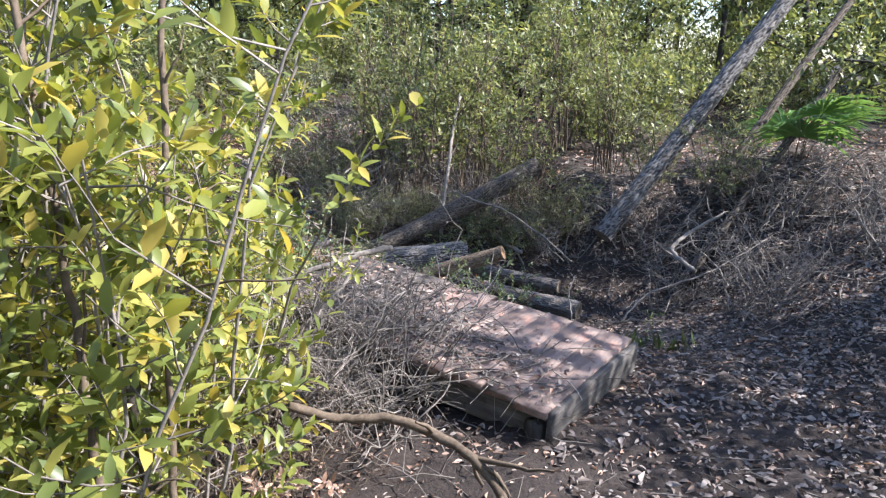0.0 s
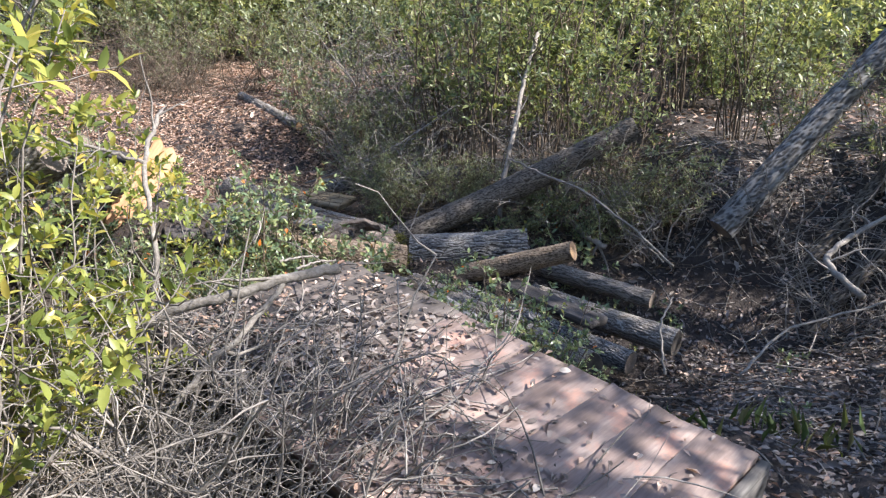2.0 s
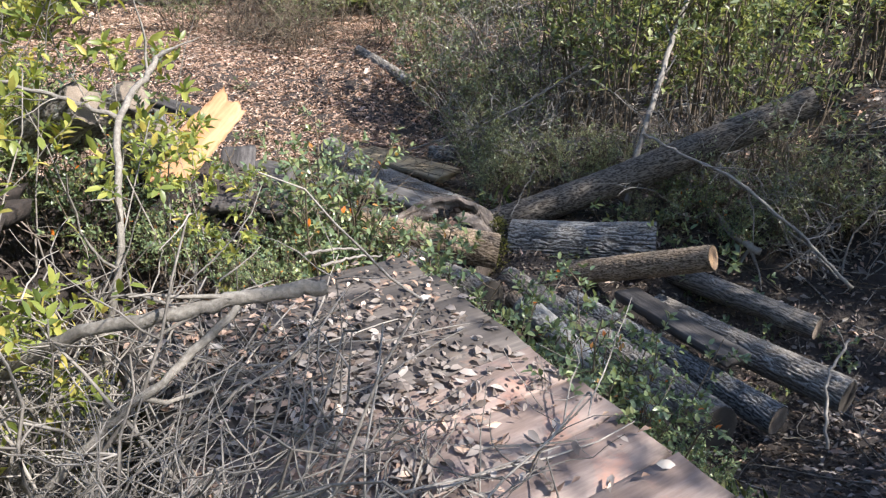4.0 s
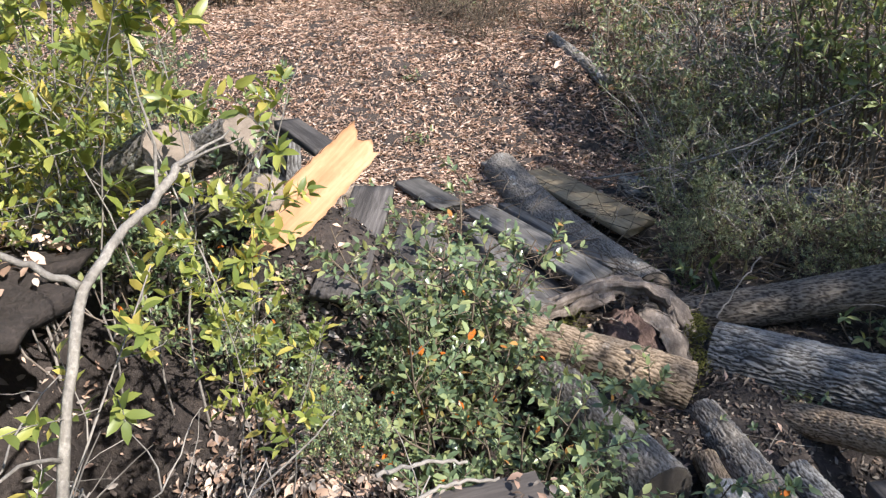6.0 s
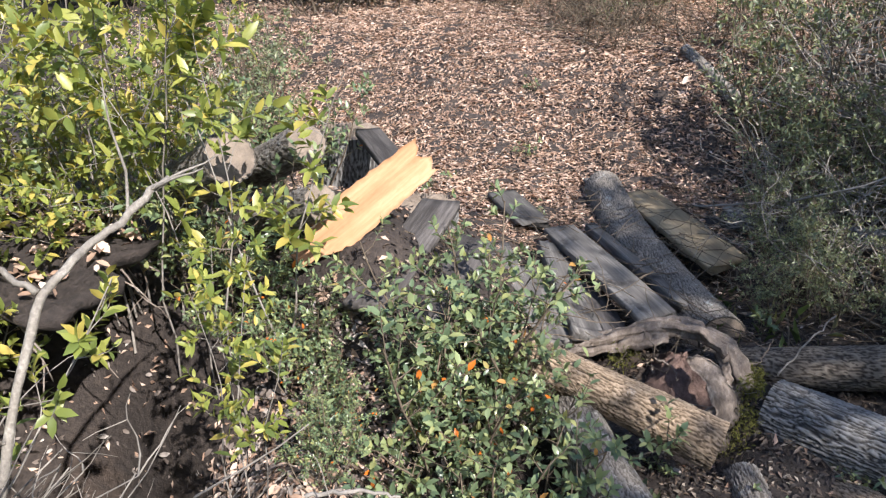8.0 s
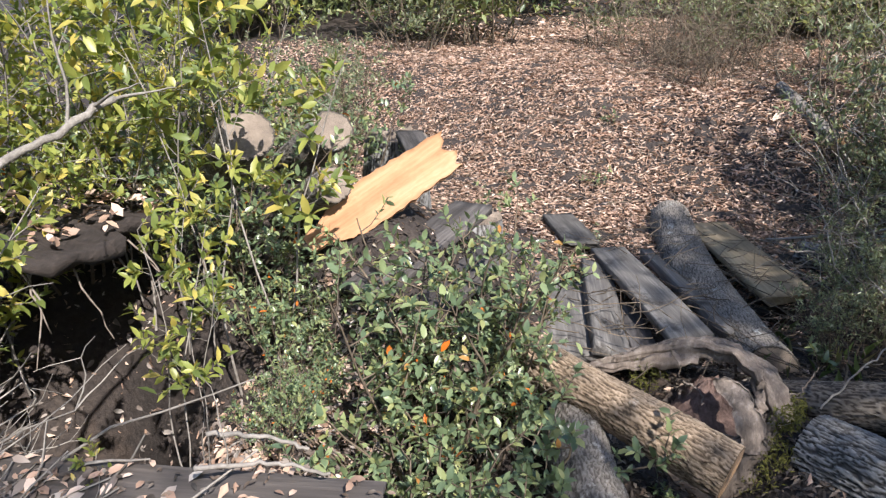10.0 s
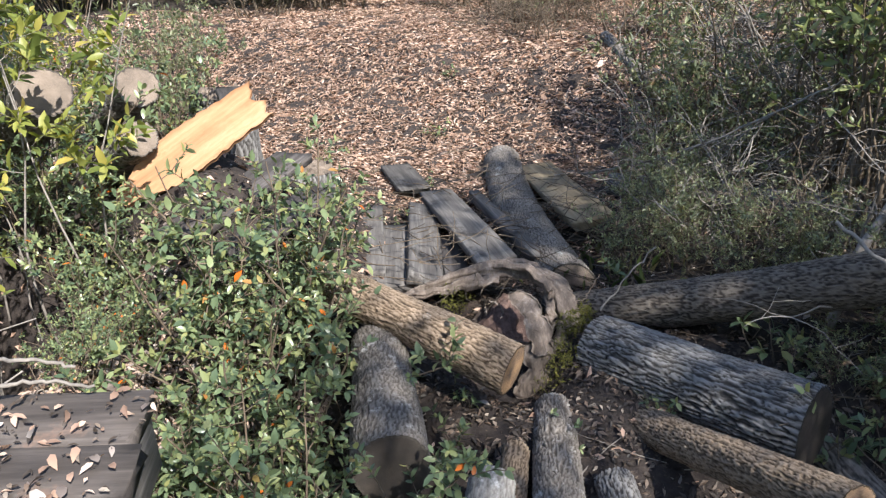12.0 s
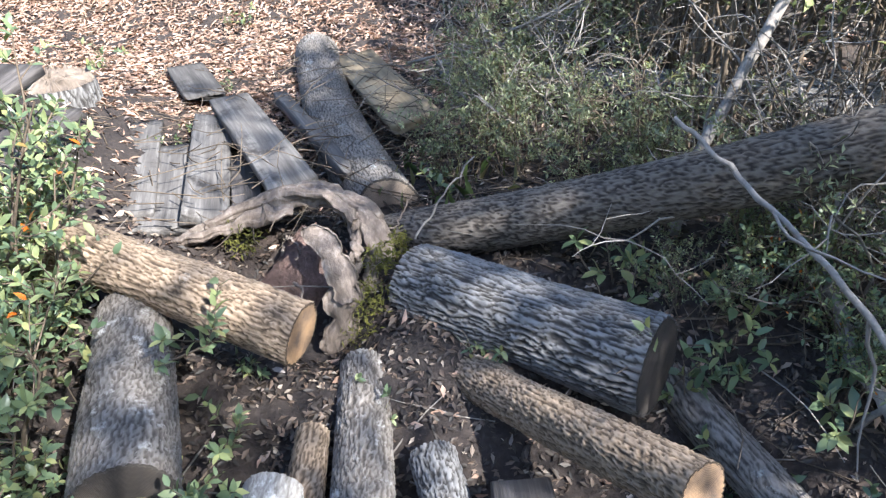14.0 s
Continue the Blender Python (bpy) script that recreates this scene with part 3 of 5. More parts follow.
def board_pose(p, q, up=(0, 0, 1)):
    p, q = Vector(p), Vector(q)
    x = (q - p).normalized()
    z = Vector(up)
    z = (z - x * z.dot(x)).normalized()
    y = z.cross(x)
    return Matrix(((x.x, y.x, z.x, (p.x + q.x) / 2), (x.y, y.y, z.y, (p.y + q.y) / 2), (x.z, y.z, z.z, (p.z + q.z) / 2), (0, 0, 0, 1)))


def board(p, q, width, thick, material, label, seed, up=(0, 0, 1), split=0.0, group="boards laid on the far bank", name="board"):
    me = board_mesh((Vector(q) - Vector(p)).length, width, thick, material, seed, split)
    ob = new(name, me)
    ob.matrix_basis = board_pose(p, q, up)
    return tagged(ob, label, "board", group)


board((-2.21, 7.47, 0.03), (-1.2, 7.05, 0.03), 0.19, 0.045, BOARD_GREY, "weathered grey board lying across other boards", 1, up=(0.1, -0.1, 1))
board((-2.38, 7.06, -0.03), (-1.6, 6.55, -0.03), 0.25, 0.04, BOARD_GREY, "wide worn grey board on the ground", 2)
board((-2.05, 7.05, -0.05), (-1.44, 6.62, -0.05), 0.2, 0.04, BOARD_GREY, "short worn grey board on the ground", 3)
board((-2.12, 7.31, -0.01), (-1.34, 6.74, -0.03), 0.17, 0.05, BOARD_GREY, "narrow grey board with rounded edges", 4, up=(0.25, 0.2, 1))
board((-1.76, 7.21, -0.06), (-1.3, 6.9, -0.06), 0.12, 0.035, BOARD_DARK, "dark damp board under a grey one", 5)
board((-2.36, 8.42, 0.0), (-1.34, 7.88, 0.0), 0.25, 0.04, BOARD_TAN, "tan sawn board with dark knots", 6, split=0.02, up=(-0.05, -0.1, 1))
board((-2.22, 7.78, -0.04), (-1.26, 7.38, -0.06), 0.07, 0.06, BOARD_GREY, "split grey strip of wood", 7, split=0.03)
board((-2.9, 7.66, 0.0), (-2.4, 7.46, 0.0), 0.2, 0.035, BOARD_GREY, "flat broken piece of grey board among leaves", 8, split=0.04)
board((-2.76, 8.42, -0.02), (-2.58, 8.32, -0.02), 0.12, 0.03, BOARD_GREY, "small grey chip of wood among leaves", 9, split=0.02)
board((0.15, 6.62, -0.2), (0.72, 6.07, -0.2), 0.15, 0.05, BOARD_DARK, "dark square-sawn board lying on the logs", 10, group="boards by the deck")


def split_plank():
    """A freshly split plank: its face swells towards the middle, its upper end is torn."""
    rng = np.random.default_rng(11)
    n, k = 34, 9
    a, b = np.array([-2.16, 5.72, 0.355]), np.array([-2.1, 6.36, 0.715])
    up = unit(np.array([0.82, -0.33, 0.47]))
    lx = unit(b - a)
    side = unit(np.cross(up, lx))
    nrm = np.cross(lx, side)
    ln = np.linalg.norm(b - a)
    t, w = np.linspace(0, 1, n), np.linspace(-1, 1, k)
    half = 0.035 + 0.066 * step(0.0, 0.35, t) - 0.012 * step(0.7, 1.0, t) + 0.004 * rng.normal(size=n)
    torn = rng.normal(0, 0.03, k)
    x = t[:, None] * ln + torn[None] * step(0.8, 1.0, t)[:, None]
    belly = (0.018 * np.sin(np.pi * t))[:, None] + 0.0025 * rng.normal(size=(n, k))
    rows = []
    for lift in (0.026, -0.03):
        rows.append(a + x[..., None] * lx + (w[None] * half[:, None])[..., None] * side + (belly + lift)[..., None] * nrm)
    v = np.concatenate([r.reshape(-1, 3) for r in rows])
    i, j = np.meshgrid(np.arange(n - 1), np.arange(k - 1), indexing="ij")
    q = np.stack([i * k + j, (i + 1) * k + j, (i + 1) * k + j + 1, i * k + j + 1], -1).reshape(-1, 4)
    o = n * k
    rim = [i * k for i in range(n)] + [(n - 1) * k + j for j in range(1, k)] + [i * k + k - 1 for i in range(n - 2, -1, -1)] + [j for j in range(k - 2, 0, -1)]
    rim = np.array(rim)
    wall = np.stack([rim, np.roll(rim, -1), np.roll(rim, -1) + o, rim + o], -1)
    c = v.mean(0)
    loc = (v - c) @ np.stack([lx, side, nrm], -1)
    ob = new("plank", mesh_from("plank", loc, [q, q[:, ::-1] + o, wall], BOARD_FRESH, smooth=False))
    ob.matrix_basis = Matrix(((lx[0], side[0], nrm[0], c[0]), (lx[1], side[1], nrm[1], c[1]), (lx[2], side[2], nrm[2], c[2]), (0, 0, 0, 1)))
    return tagged(ob, "freshly split orange plank with a ragged end", "plank", "boards on the bank")


split_plank()
board((-1.72, 5.78, 0.3), (-2.25, 6.6, 0.38), 0.2, 0.045, BOARD_DARK, "dark weathered board under the fresh plank", 12, group="boards on the bank")
board((-1.56, 5.95, 0.24), (-1.98, 6.62, 0.27), 0.18, 0.04, BOARD_DARK, "dark weathered board half buried in litter", 13, split=0.02, group="boards on the bank")
board((-2.3, 6.35, 0.62), (-2.75, 6.5, 0.66), 0.14, 0.04, BOARD_DARK, "dark offcut of board behind the plank", 15, group="boards on the bank")


# the deck of the old footbridge: it tilts up towards its far end
DECK_P, DECK_U, DECK_W = Vector((0.52, 3.28, 0.13)), Vector((-0.82, 0.562, 0.105)).normalized(), 1.1
DECK_V = Vector((0.565, 0.825, 0.015)).normalized()
DECK_N = DECK_U.cross(DECK_V) * -1
DECK_LEN = 2.09


def deck_point(u, v, n=0.0):
    return DECK_P + DECK_U * u + DECK_V * v + DECK_N * n


def deck():
    ob = thing("footbridge_deck", Matrix.Identity(4), "old tilted wooden footbridge deck of reddish dusty planks", "bridge deck")
    rng = np.random.default_rng(5)
    w, u, k = 0.19, 0.0, 0
    while u < DECK_LEN:
        a, b = deck_point(u + w / 2, -0.02 + rng.normal(0, 0.012), -0.022 + rng.normal(0, 0.002)), deck_point(u + w / 2, DECK_W + rng.normal(0, 0.014), -0.022 + rng.normal(0, 0.002))
        part("plank", board_mesh((b - a).length, w - 0.0008, 0.042, DECK_WOOD if u < 1.2 else DECK_FAR_SHADED, 100 + k, ease=0.002), ob, m=board_pose(a, b, DECK_N))
        u += w
        k += 1
    for v in (0.06, DECK_W / 2, DECK_W - 0.06):
        a, b = deck_point(0.03, v, -0.135), deck_point(DECK_LEN - 0.03, v, -0.135)
        part("joist", board_mesh((b - a).length, 0.05, 0.18, BOARD_GREY, 140 + k), ob, m=board_pose(a, b, DECK_N))
        k += 1
    a, b = deck_point(-0.021, -0.01, -0.112), deck_point(-0.021, DECK_W + 0.005, -0.112)
    part("fascia_board", board_mesh((b - a).length, 0.2, 0.038, BOARD_GREY, 150), ob, "grey board closing the end", m=board_pose(a, b, -DECK_U))
    for u, v in ((0.06, 0.02), (0.06, DECK_W - 0.08), (DECK_LEN - 0.15, 0.05), (DECK_LEN - 0.15, DECK_W - 0.1)):
        a = deck_point(u, v, -0.2)
        part("post", board_mesh(0.45, 0.09, 0.09, BOARD_DARK, 155), ob, m=Matrix.Translation((a.x, a.y, a.z - 0.12)) @ pose(0, 0, 0, 0, 90, 35))
    return ob


deck()


# ---------- the uprooted stump between the logs ----------
def root_stump():
    ob = thing("root_stump", Matrix.Identity(4), "rotten uprooted stump with an arching root over bare earth", "stump")
    rng = np.random.default_rng(8)

    def root(pts, r0, r1, name="root"):
        pts = np.array(pts, float)
        t = np.linspace(0, len(pts) - 1, 26)
        p = np.stack([np.interp(t, np.arange(len(pts)), pts[:, i]) for i in range(3)], -1)
        for _ in range(2):
            p[1:-1] = (p[:-2] + 2 * p[1:-1] + p[2:]) / 4
        p += rng.normal(0, 0.004, p.shape)
        b = Bunch()
        rad = np.linspace(r0, r1, 26) * (1 + 0.2 * np.sin(np.arange(26) * 0.5 + rng.uniform(0, 6)) + rng.normal(0, 0.05, 26))
        sides = 24 if r0 > 0.01 else 6
        b.tube(p, rad, 0, sides)
        turn, ring = np.tile(np.arange(sides) * 2 * np.pi / sides, 26), np.repeat(np.arange(26), sides)
        groove = 1 + 0.2 * np.sin(3 * turn + 0.22 * ring + rng.uniform(0, 6)) + 0.13 * np.sin(7 * turn - 0.15 * ring) + 0.1 * np.sin(0.9 * ring + 2 * turn) + rng.normal(0, 0.05, len(ring))
        b.v[0] = np.repeat(p, sides, 0) + (b.v[0] - np.repeat(p, sides, 0)) * groove[:, None]
        me = b.mesh(name, ROOT)
        part(name, me, ob, "gnarled grey root")

    root([(-1.42, 6.7, -0.1), (-1.28, 6.78, -0.01), (-1.16, 6.92, 0.05), (-1.03, 7.03, 0.07), (-0.9, 7.06, 0.055), (-0.8, 7.05, 0.0), (-0.74, 7.04, -0.1)], 0.026, 0.036)
    root([(-1.36, 6.82, -0.05), (-1.2, 6.96, 0.03), (-1.06, 7.08, 0.06), (-0.92, 7.12, 0.03), (-0.78, 7.1, -0.06)], 0.022, 0.036)
    root([(-1.46, 6.6, -0.12), (-1.32, 6.68, -0.06), (-1.2, 6.8, -0.01), (-1.08, 6.93, 0.03)], 0.014, 0.026)
    root([(-1.25, 6.84, 0.02), (-1.1, 6.94, 0.095), (-0.95, 7.0, 0.1), (-0.82, 7.0, 0.05)], 0.012, 0.02)
    root([(-0.86, 7.04, 0.02), (-0.79, 6.97, -0.02), (-0.76, 6.93, -0.1), (-0.78, 6.92, -0.2)], 0.022, 0.014)
    root([(-0.76, 7.0, -0.06), (-0.72, 6.96, -0.18), (-0.74, 6.94, -0.34)], 0.02, 0.026)

    def plate(pts, half, thick, label):
        """A torn sheet of bark that hangs along the points."""
        pts = np.array(pts, float)
        t = np.linspace(0, len(pts) - 1, 18)
        p = np.stack([np.interp(t, np.arange(len(pts)), pts[:, i]) for i in range(3)], -1)
        p[1:-1] = (p[:-2] + 2 * p[1:-1] + p[2:]) / 4
        wide = unit(np.array([0.72, 0.55, 0.25]))
        out = unit(np.array([0.55, -0.8, 0.15]))
        w = np.linspace(-1, 1, 7)
        hw = half * (1 + 0.15 * np.sin(np.arange(18) * 0.8 + rng.uniform(0, 6)) + 0.14 * rng.normal(size=18))
        hw[0] *= 0.5
        top = p[:, None] + (w[None] * hw[:, None])[..., None] * wide + ((0.018 * (1 - w ** 2))[None] + 0.004 * rng.normal(size=(18, 7)))[..., None] * out
        v = np.concatenate([top.reshape(-1, 3), (top - thick * out).reshape(-1, 3)])
        i, j = np.meshgrid(np.arange(17), np.arange(6), indexing="ij")
        q = np.stack([i * 7 + j, i * 7 + j + 1, (i + 1) * 7 + j + 1, (i + 1) * 7 + j], -1).reshape(-1, 4)
        rim = np.array([i * 7 for i in range(18)] + [119 + j for j in range(1, 7)] + [i * 7 + 6 for i in range(16, -1, -1)] + [j for j in range(5, 0, -1)])
        wall = np.stack([rim, rim + 126, np.roll(rim, -1) + 126, np.roll(rim, -1)], -1)
        part("bark_plate", mesh_from("bark_plate", v, [q, q[:, ::-1] + 126, wall], ROOT, smooth=False), ob, label)

    plate([(-0.9, 6.86, 0.06), (-0.8, 6.85, 0.03), (-0.72, 6.83, -0.03), (-0.68, 6.82, -0.12)], 0.045, 0.014, "pale torn plate of bark")
    plate([(-0.72, 6.84, -0.08), (-0.7, 6.81, -0.18), (-0.71, 6.79, -0.28), (-0.73, 6.78, -0.4)], 0.06, 0.02, "grey-brown plate of rotten wood")
    for _ in range(16):
        a = np.array([-1.02, 7.02, -0.08]) + rng.normal(0, 1, 3) * [0.17, 0.12, 0.05]
        w = wander(a, rng.normal(0, 1, 3) + [0.5, -0.3, -0.5], rng.uniform(0.12, 0.3), 4, 0.3, rng)
        root(w, rng.uniform(0.003, 0.007), 0.002)
    # the earth that the roots held
    g = 40
    a, e = np.meshgrid(np.arange(g) * 2 * np.pi / g, np.linspace(0, 1, 16))
    lump = 1 + 0.16 * np.sin(3 * a + 1) + 0.12 * np.sin(7 * a + 5 * e) + 0.06 * rng.normal(size=a.shape)
    x = -1.0 + 0.36 * e * np.cos(a) * lump
    y = 6.95 + 0.26 * e * np.sin(a) * lump
    z = -0.03 - 0.42 * e ** 1.6 * (1 + 0.15 * np.sin(5 * a)) + 0.03 * np.sin(9 * e + 2 * a) * e + 0.012 * rng.normal(size=a.shape)
    v = np.stack([x, y, z], -1).reshape(-1, 3)
    i, j = np.meshgrid(np.arange(15), np.arange(g), indexing="ij")
    k = (j + 1) % g
    part("earth", mesh_from("earth", v, np.stack([i * g + j, (i + 1) * g + j, (i + 1) * g + k, i * g + k], -1).reshape(-1, 4), EARTH), ob, "clod of pinkish bare earth")
    b = Bunch()
    for cx, cy, cz, rr in ((-0.64, 6.88, -0.12, 0.07), (-0.64, 6.84, -0.24, 0.08), (-0.68, 6.98, -0.03, 0.06), (-1.2, 6.8, -0.06, 0.08), (-0.74, 7.1, -0.05, 0.06)):
        n = 260
        p = np.array([cx, cy, cz]) + unit(rng.normal(size=(n, 3))) * rr * rng.uniform(0.4, 1, (n, 1))
        b.leaves(p, rng.normal(size=(n, 3)) + [0, 0, -0.4], rng.normal(size=(n, 3)), rng.uniform(0.012, 0.03, n), 0.25, False)
    part("moss", b.mesh("moss", MOSS), ob, "yellow-green hanging moss")


root_stump()


def rotten_stump(x, y, z, r, h, seed):
    ob = thing("tree_stump", Matrix.Translation((x, y, z)), "low rotting grey stump at the path's edge", "stump", "rotting stumps")
    me, a, b = log_mesh(h, r * 1.2, r, BARK_GREY, seed, cell=(0.03, 0.1), relief=0.015, knots=0, res=0.008)
    part("bark", me, ob)
    part("cut_end", cap_mesh(b, True, SAWN_GREY, 0.02, 0.012, seed), ob, "weathered top of the stump")


rotten_stump(-2.74, 6.88, -0.2, 0.19, 0.36, 40)
rotten_stump(-3.0, 6.55, 0.1, 0.17, 0.5, 41)


# ---------- plants ----------
def shrub_meshes(seed, height, spread, stems, twigs, per_twig, leaf, ratio, leaf_mat, stem_mat=None, fine=True, lean=0.35, low=0.25, stem_r=0.008, droop=0.0, twig_len=0.28, even=0.6):
    """Stems and crown of a leafy shrub with its base at the origin."""
    rng = np.random.default_rng(seed)
    c, stalks, fine_twigs = Bunch(), [], Bunch()
    for _ in range(stems):
        s = Bunch()
        stalks.append(s)
        a = rng.uniform(0, 2 * np.pi)
        rr = spread * 0.25 * rng.uniform(0, 1)
        h = height * rng.uniform(even, 1.0)
        way = np.array([math.cos(a) * lean * rng.uniform(0.2, 1.2), math.sin(a) * lean * rng.uniform(0.2, 1.2), 1])
        pts = wander((rr * math.cos(a), rr * math.sin(a), -0.05), way, h, 9, 0.11, rng, 0.03)
        s.tube(pts, stem_r * rng.uniform(0.7, 1.2), stem_r * 0.3, 5)
        for _ in range(twigs):
            f = rng.uniform(low, 1.0)
            i = f * (len(pts) - 1)
            p0 = pts[int(i)] + (pts[min(int(i) + 1, len(pts) - 1)] - pts[int(i)]) * (i - int(i))
            b = rng.uniform(0, 2 * np.pi)
            tl = spread * twig_len * rng.uniform(0.5, 1.3) * (1.3 - 0.6 * f)
            tw = wander(p0, (math.cos(b), math.sin(b), rng.uniform(0.1, 0.9)), tl, 4, 0.16, rng, 0.06 - droop)
            fine_twigs.tube(tw, stem_r * 0.35, stem_r * 0.15, 3)
            n = per_twig
            g = np.sort(rng.uniform(0.25, 1.0, n)) * (len(tw) - 1)
            q = np.stack([np.interp(g, np.arange(len(tw)), tw[:, k]) for k in range(3)], -1)
            td = unit(tw[-1] - tw[0])
            ph = np.arange(n) * 2.4 + rng.uniform(0, 6)
            e1 = unit(np.cross(td, [0.2, 0.1, 0.97]))
            e2 = np.cross(td, e1)
            out = np.cos(ph)[:, None] * e1 + np.sin(ph)[:, None] * e2
            d = out * 0.9 + td * rng.uniform(0.3, 1.0, (n, 1)) + np.array([0, 0, 0.15 - droop * 2])
            nr = np.array([0, 0, 1.0]) + rng.normal(0, 0.45, (n, 3)) + td * 0.3
            c.leaves(q, d, nr, leaf * rng.uniform(0.55, 1.2, n), ratio, fine, 0.15)
    return [b.mesh("stem", stem_mat or TWIG_BROWN) for b in stalks], c.mesh("crown", leaf_mat), fine_twigs.mesh("branchwork", stem_mat or TWIG_BROWN)


def shrub_thing(name, meshes, label, category, group):
    ob = thing(name, Matrix.Identity(4), label, category, group)
    for me in meshes[0]:
        part("stem", me, ob)
    part("crown", meshes[1], ob)
    part("branchwork", meshes[2], ob)["kind"] = "stuff"
    return ob


def planted(kinds, spots, sink=0.0):
    """Copies of the kinds at the spots (x, y, scale); the first of each kind is moved into place."""
    rng = np.random.default_rng(len(spots) + int(abs(spots[0][0]) * 100))
    used = set()
    for k, (x, y, sc) in enumerate(spots):
        ob = kinds[k % len(kinds)]
        m = Matrix.Translation((x, y, gz(x, y) - sink)) @ Matrix.Rotation(rng.uniform(0, 6.28), 4, "Z") @ Matrix.Scale(sc, 4)
        if ob.name in used:
            c = copy_thing(ob, m)
            c.matrix_basis = m
        else:
            ob.matrix_basis = m
            used.add(ob.name)


# glossy low shrubs between the deck and the logs
GLOSSY = [shrub_thing("glossy_shrub", shrub_meshes(50 + k, 1.0, 0.75, 11, 12, 11, 0.042, 0.44, LEAF_GLOSSY, lean=0.33, low=0.3), "low shrub with glossy oval green leaves beside the deck", "shrub", "glossy shrubs by the deck") for k in range(4)]
planted(GLOSSY, [(-0.5, 5.42, 0.85), (-0.78, 5.62, 0.9), (-0.2, 5.25, 0.7), (-1.08, 5.8, 1.1), (0.12, 5.05, 0.5),
                 (0.4, 4.92, 0.4), (-1.42, 5.85, 0.5), (-0.68, 5.5, 0.7), (-1.25, 5.9, 0.85), (0.15, 5.25, 0.5), (0.3, 5.12, 0.45), (-0.05, 5.38, 0.6), (0.48, 5.15, 0.35), (0.62, 4.85, 0.3), (-0.3, 5.5, 0.9), (-0.15, 5.38, 0.8), (0.02, 5.25, 0.8), (0.2, 5.12, 0.8), (0.36, 5.0, 0.65), (-0.5, 5.65, 1.0), (-1.4, 6.0, 1.0), (-1.35, 5.35, 0.35), (-1.15, 5.25, 0.3)])

# sunlit shrubs with larger leaves on the left
BRIGHT = [shrub_thing("sunlit_sapling", shrub_meshes(60 + k, 1.9, 1.2, 9, 18, 14, 0.056, 0.38, LEAF_BRIGHT, TWIG_GREY, lean=0.3, low=0.22, stem_r=0.0065), "tall thin-stemmed sapling with sunlit yellow-green leaves", "sapling", "sunlit saplings") for k in range(4)]
planted(BRIGHT, [(-1.05, 1.95, 1.15), (-1.25, 2.35, 1.3), (-1.05, 2.75, 0.9), (-1.5, 1.6, 1.3), (-1.3, 3.1, 1.05), (-1.9, 2.7, 1.25), (-2.0, 3.9, 0.95), (-2.6, 4.1, 1.1), 
                 (-2.9, 5.3, 0.9), (-3.4, 4.6, 1.1), (-2.5, 3.3, 1.1), (-3.3, 5.6, 0.8), (-4.1, 5.2, 1.1), (-1.2, 2.05, 1.35), (-1.0, 1.35, 1.3), (-1.3, 2.7, 1.3), (-1.6, 3.6, 1.0), (-3.6, 3.4, 1.3), (-4.8, 4.0, 1.3), (-1.3, 3.9, 0.85), (-0.92, 4.5, 0.4)])

BROAD = [shrub_thing("broad_leaved_sapling", shrub_meshes(66 + k, 2.0, 0.9, 4, 13, 9, 0.088, 0.36, LEAF_BRIGHT, TWIG_GREY, lean=0.2, low=0.5, stem_r=0.006, even=0.8), "sapling with broad sunlit green leaves near its top", "sapling", "broad-leaved saplings") for k in range(2)]
planted(BROAD, [(-2.05, 5.4, 0.9), (-2.4, 4.15, 1.0), (-2.6, 5.25, 1.05), (-2.95, 4.5, 1.2), (-1.3, 5.05, 0.5)])

# dark green shrubs at the left bank and behind
MIXED = [shrub_thing("leafy_shrub", shrub_meshes(70 + k, 1.1, 0.95, 11, 11, 9, 0.06, 0.4, LEAF_GLOSSY, lean=0.5), "leafy green shrub on the bank", "shrub", "shrubs on the bank") for k in range(3)]
planted(MIXED, [(-1.85, 5.55, 0.5), (-2.6, 5.5, 0.8), (-3.1, 4.9, 1.0), (-3.0, 6.2, 0.7), (-3.6, 5.8, 0.9), (-2.35, 5.5, 0.6), (-1.6, 5.55, 0.35), (-2.05, 5.5, 0.4), (0.45, 7.62, 0.42), (0.62, 7.5, 0.35)])

# thicket of thin canes with small leaves behind the ditch
CANES = [shrub_thing("cane_thicket", shrub_meshes(80 + k, 2.5, 1.0, 18, 11, 8, 0.075, 0.42, LEAF_FAR, TWIG_BROWN, fine=False, lean=0.16, low=0.35, stem_r=0.011, twig_len=0.35), "thicket of thin upright stems with small leaves", "thicket", "thickets beyond the ditch") for k in range(4)]
planted(CANES, [(-0.2, 8.6, 1.0), (0.4, 8.9, 1.0), (0.9, 8.3, 0.8), (-0.7, 9.3, 1.05), (0.2, 9.8, 1.1), (2.0, 9.0, 0.8), (0.8, 10.6, 1.1), (-0.6, 10.9, 1.1), (1.8, 11.2, 1.1)])

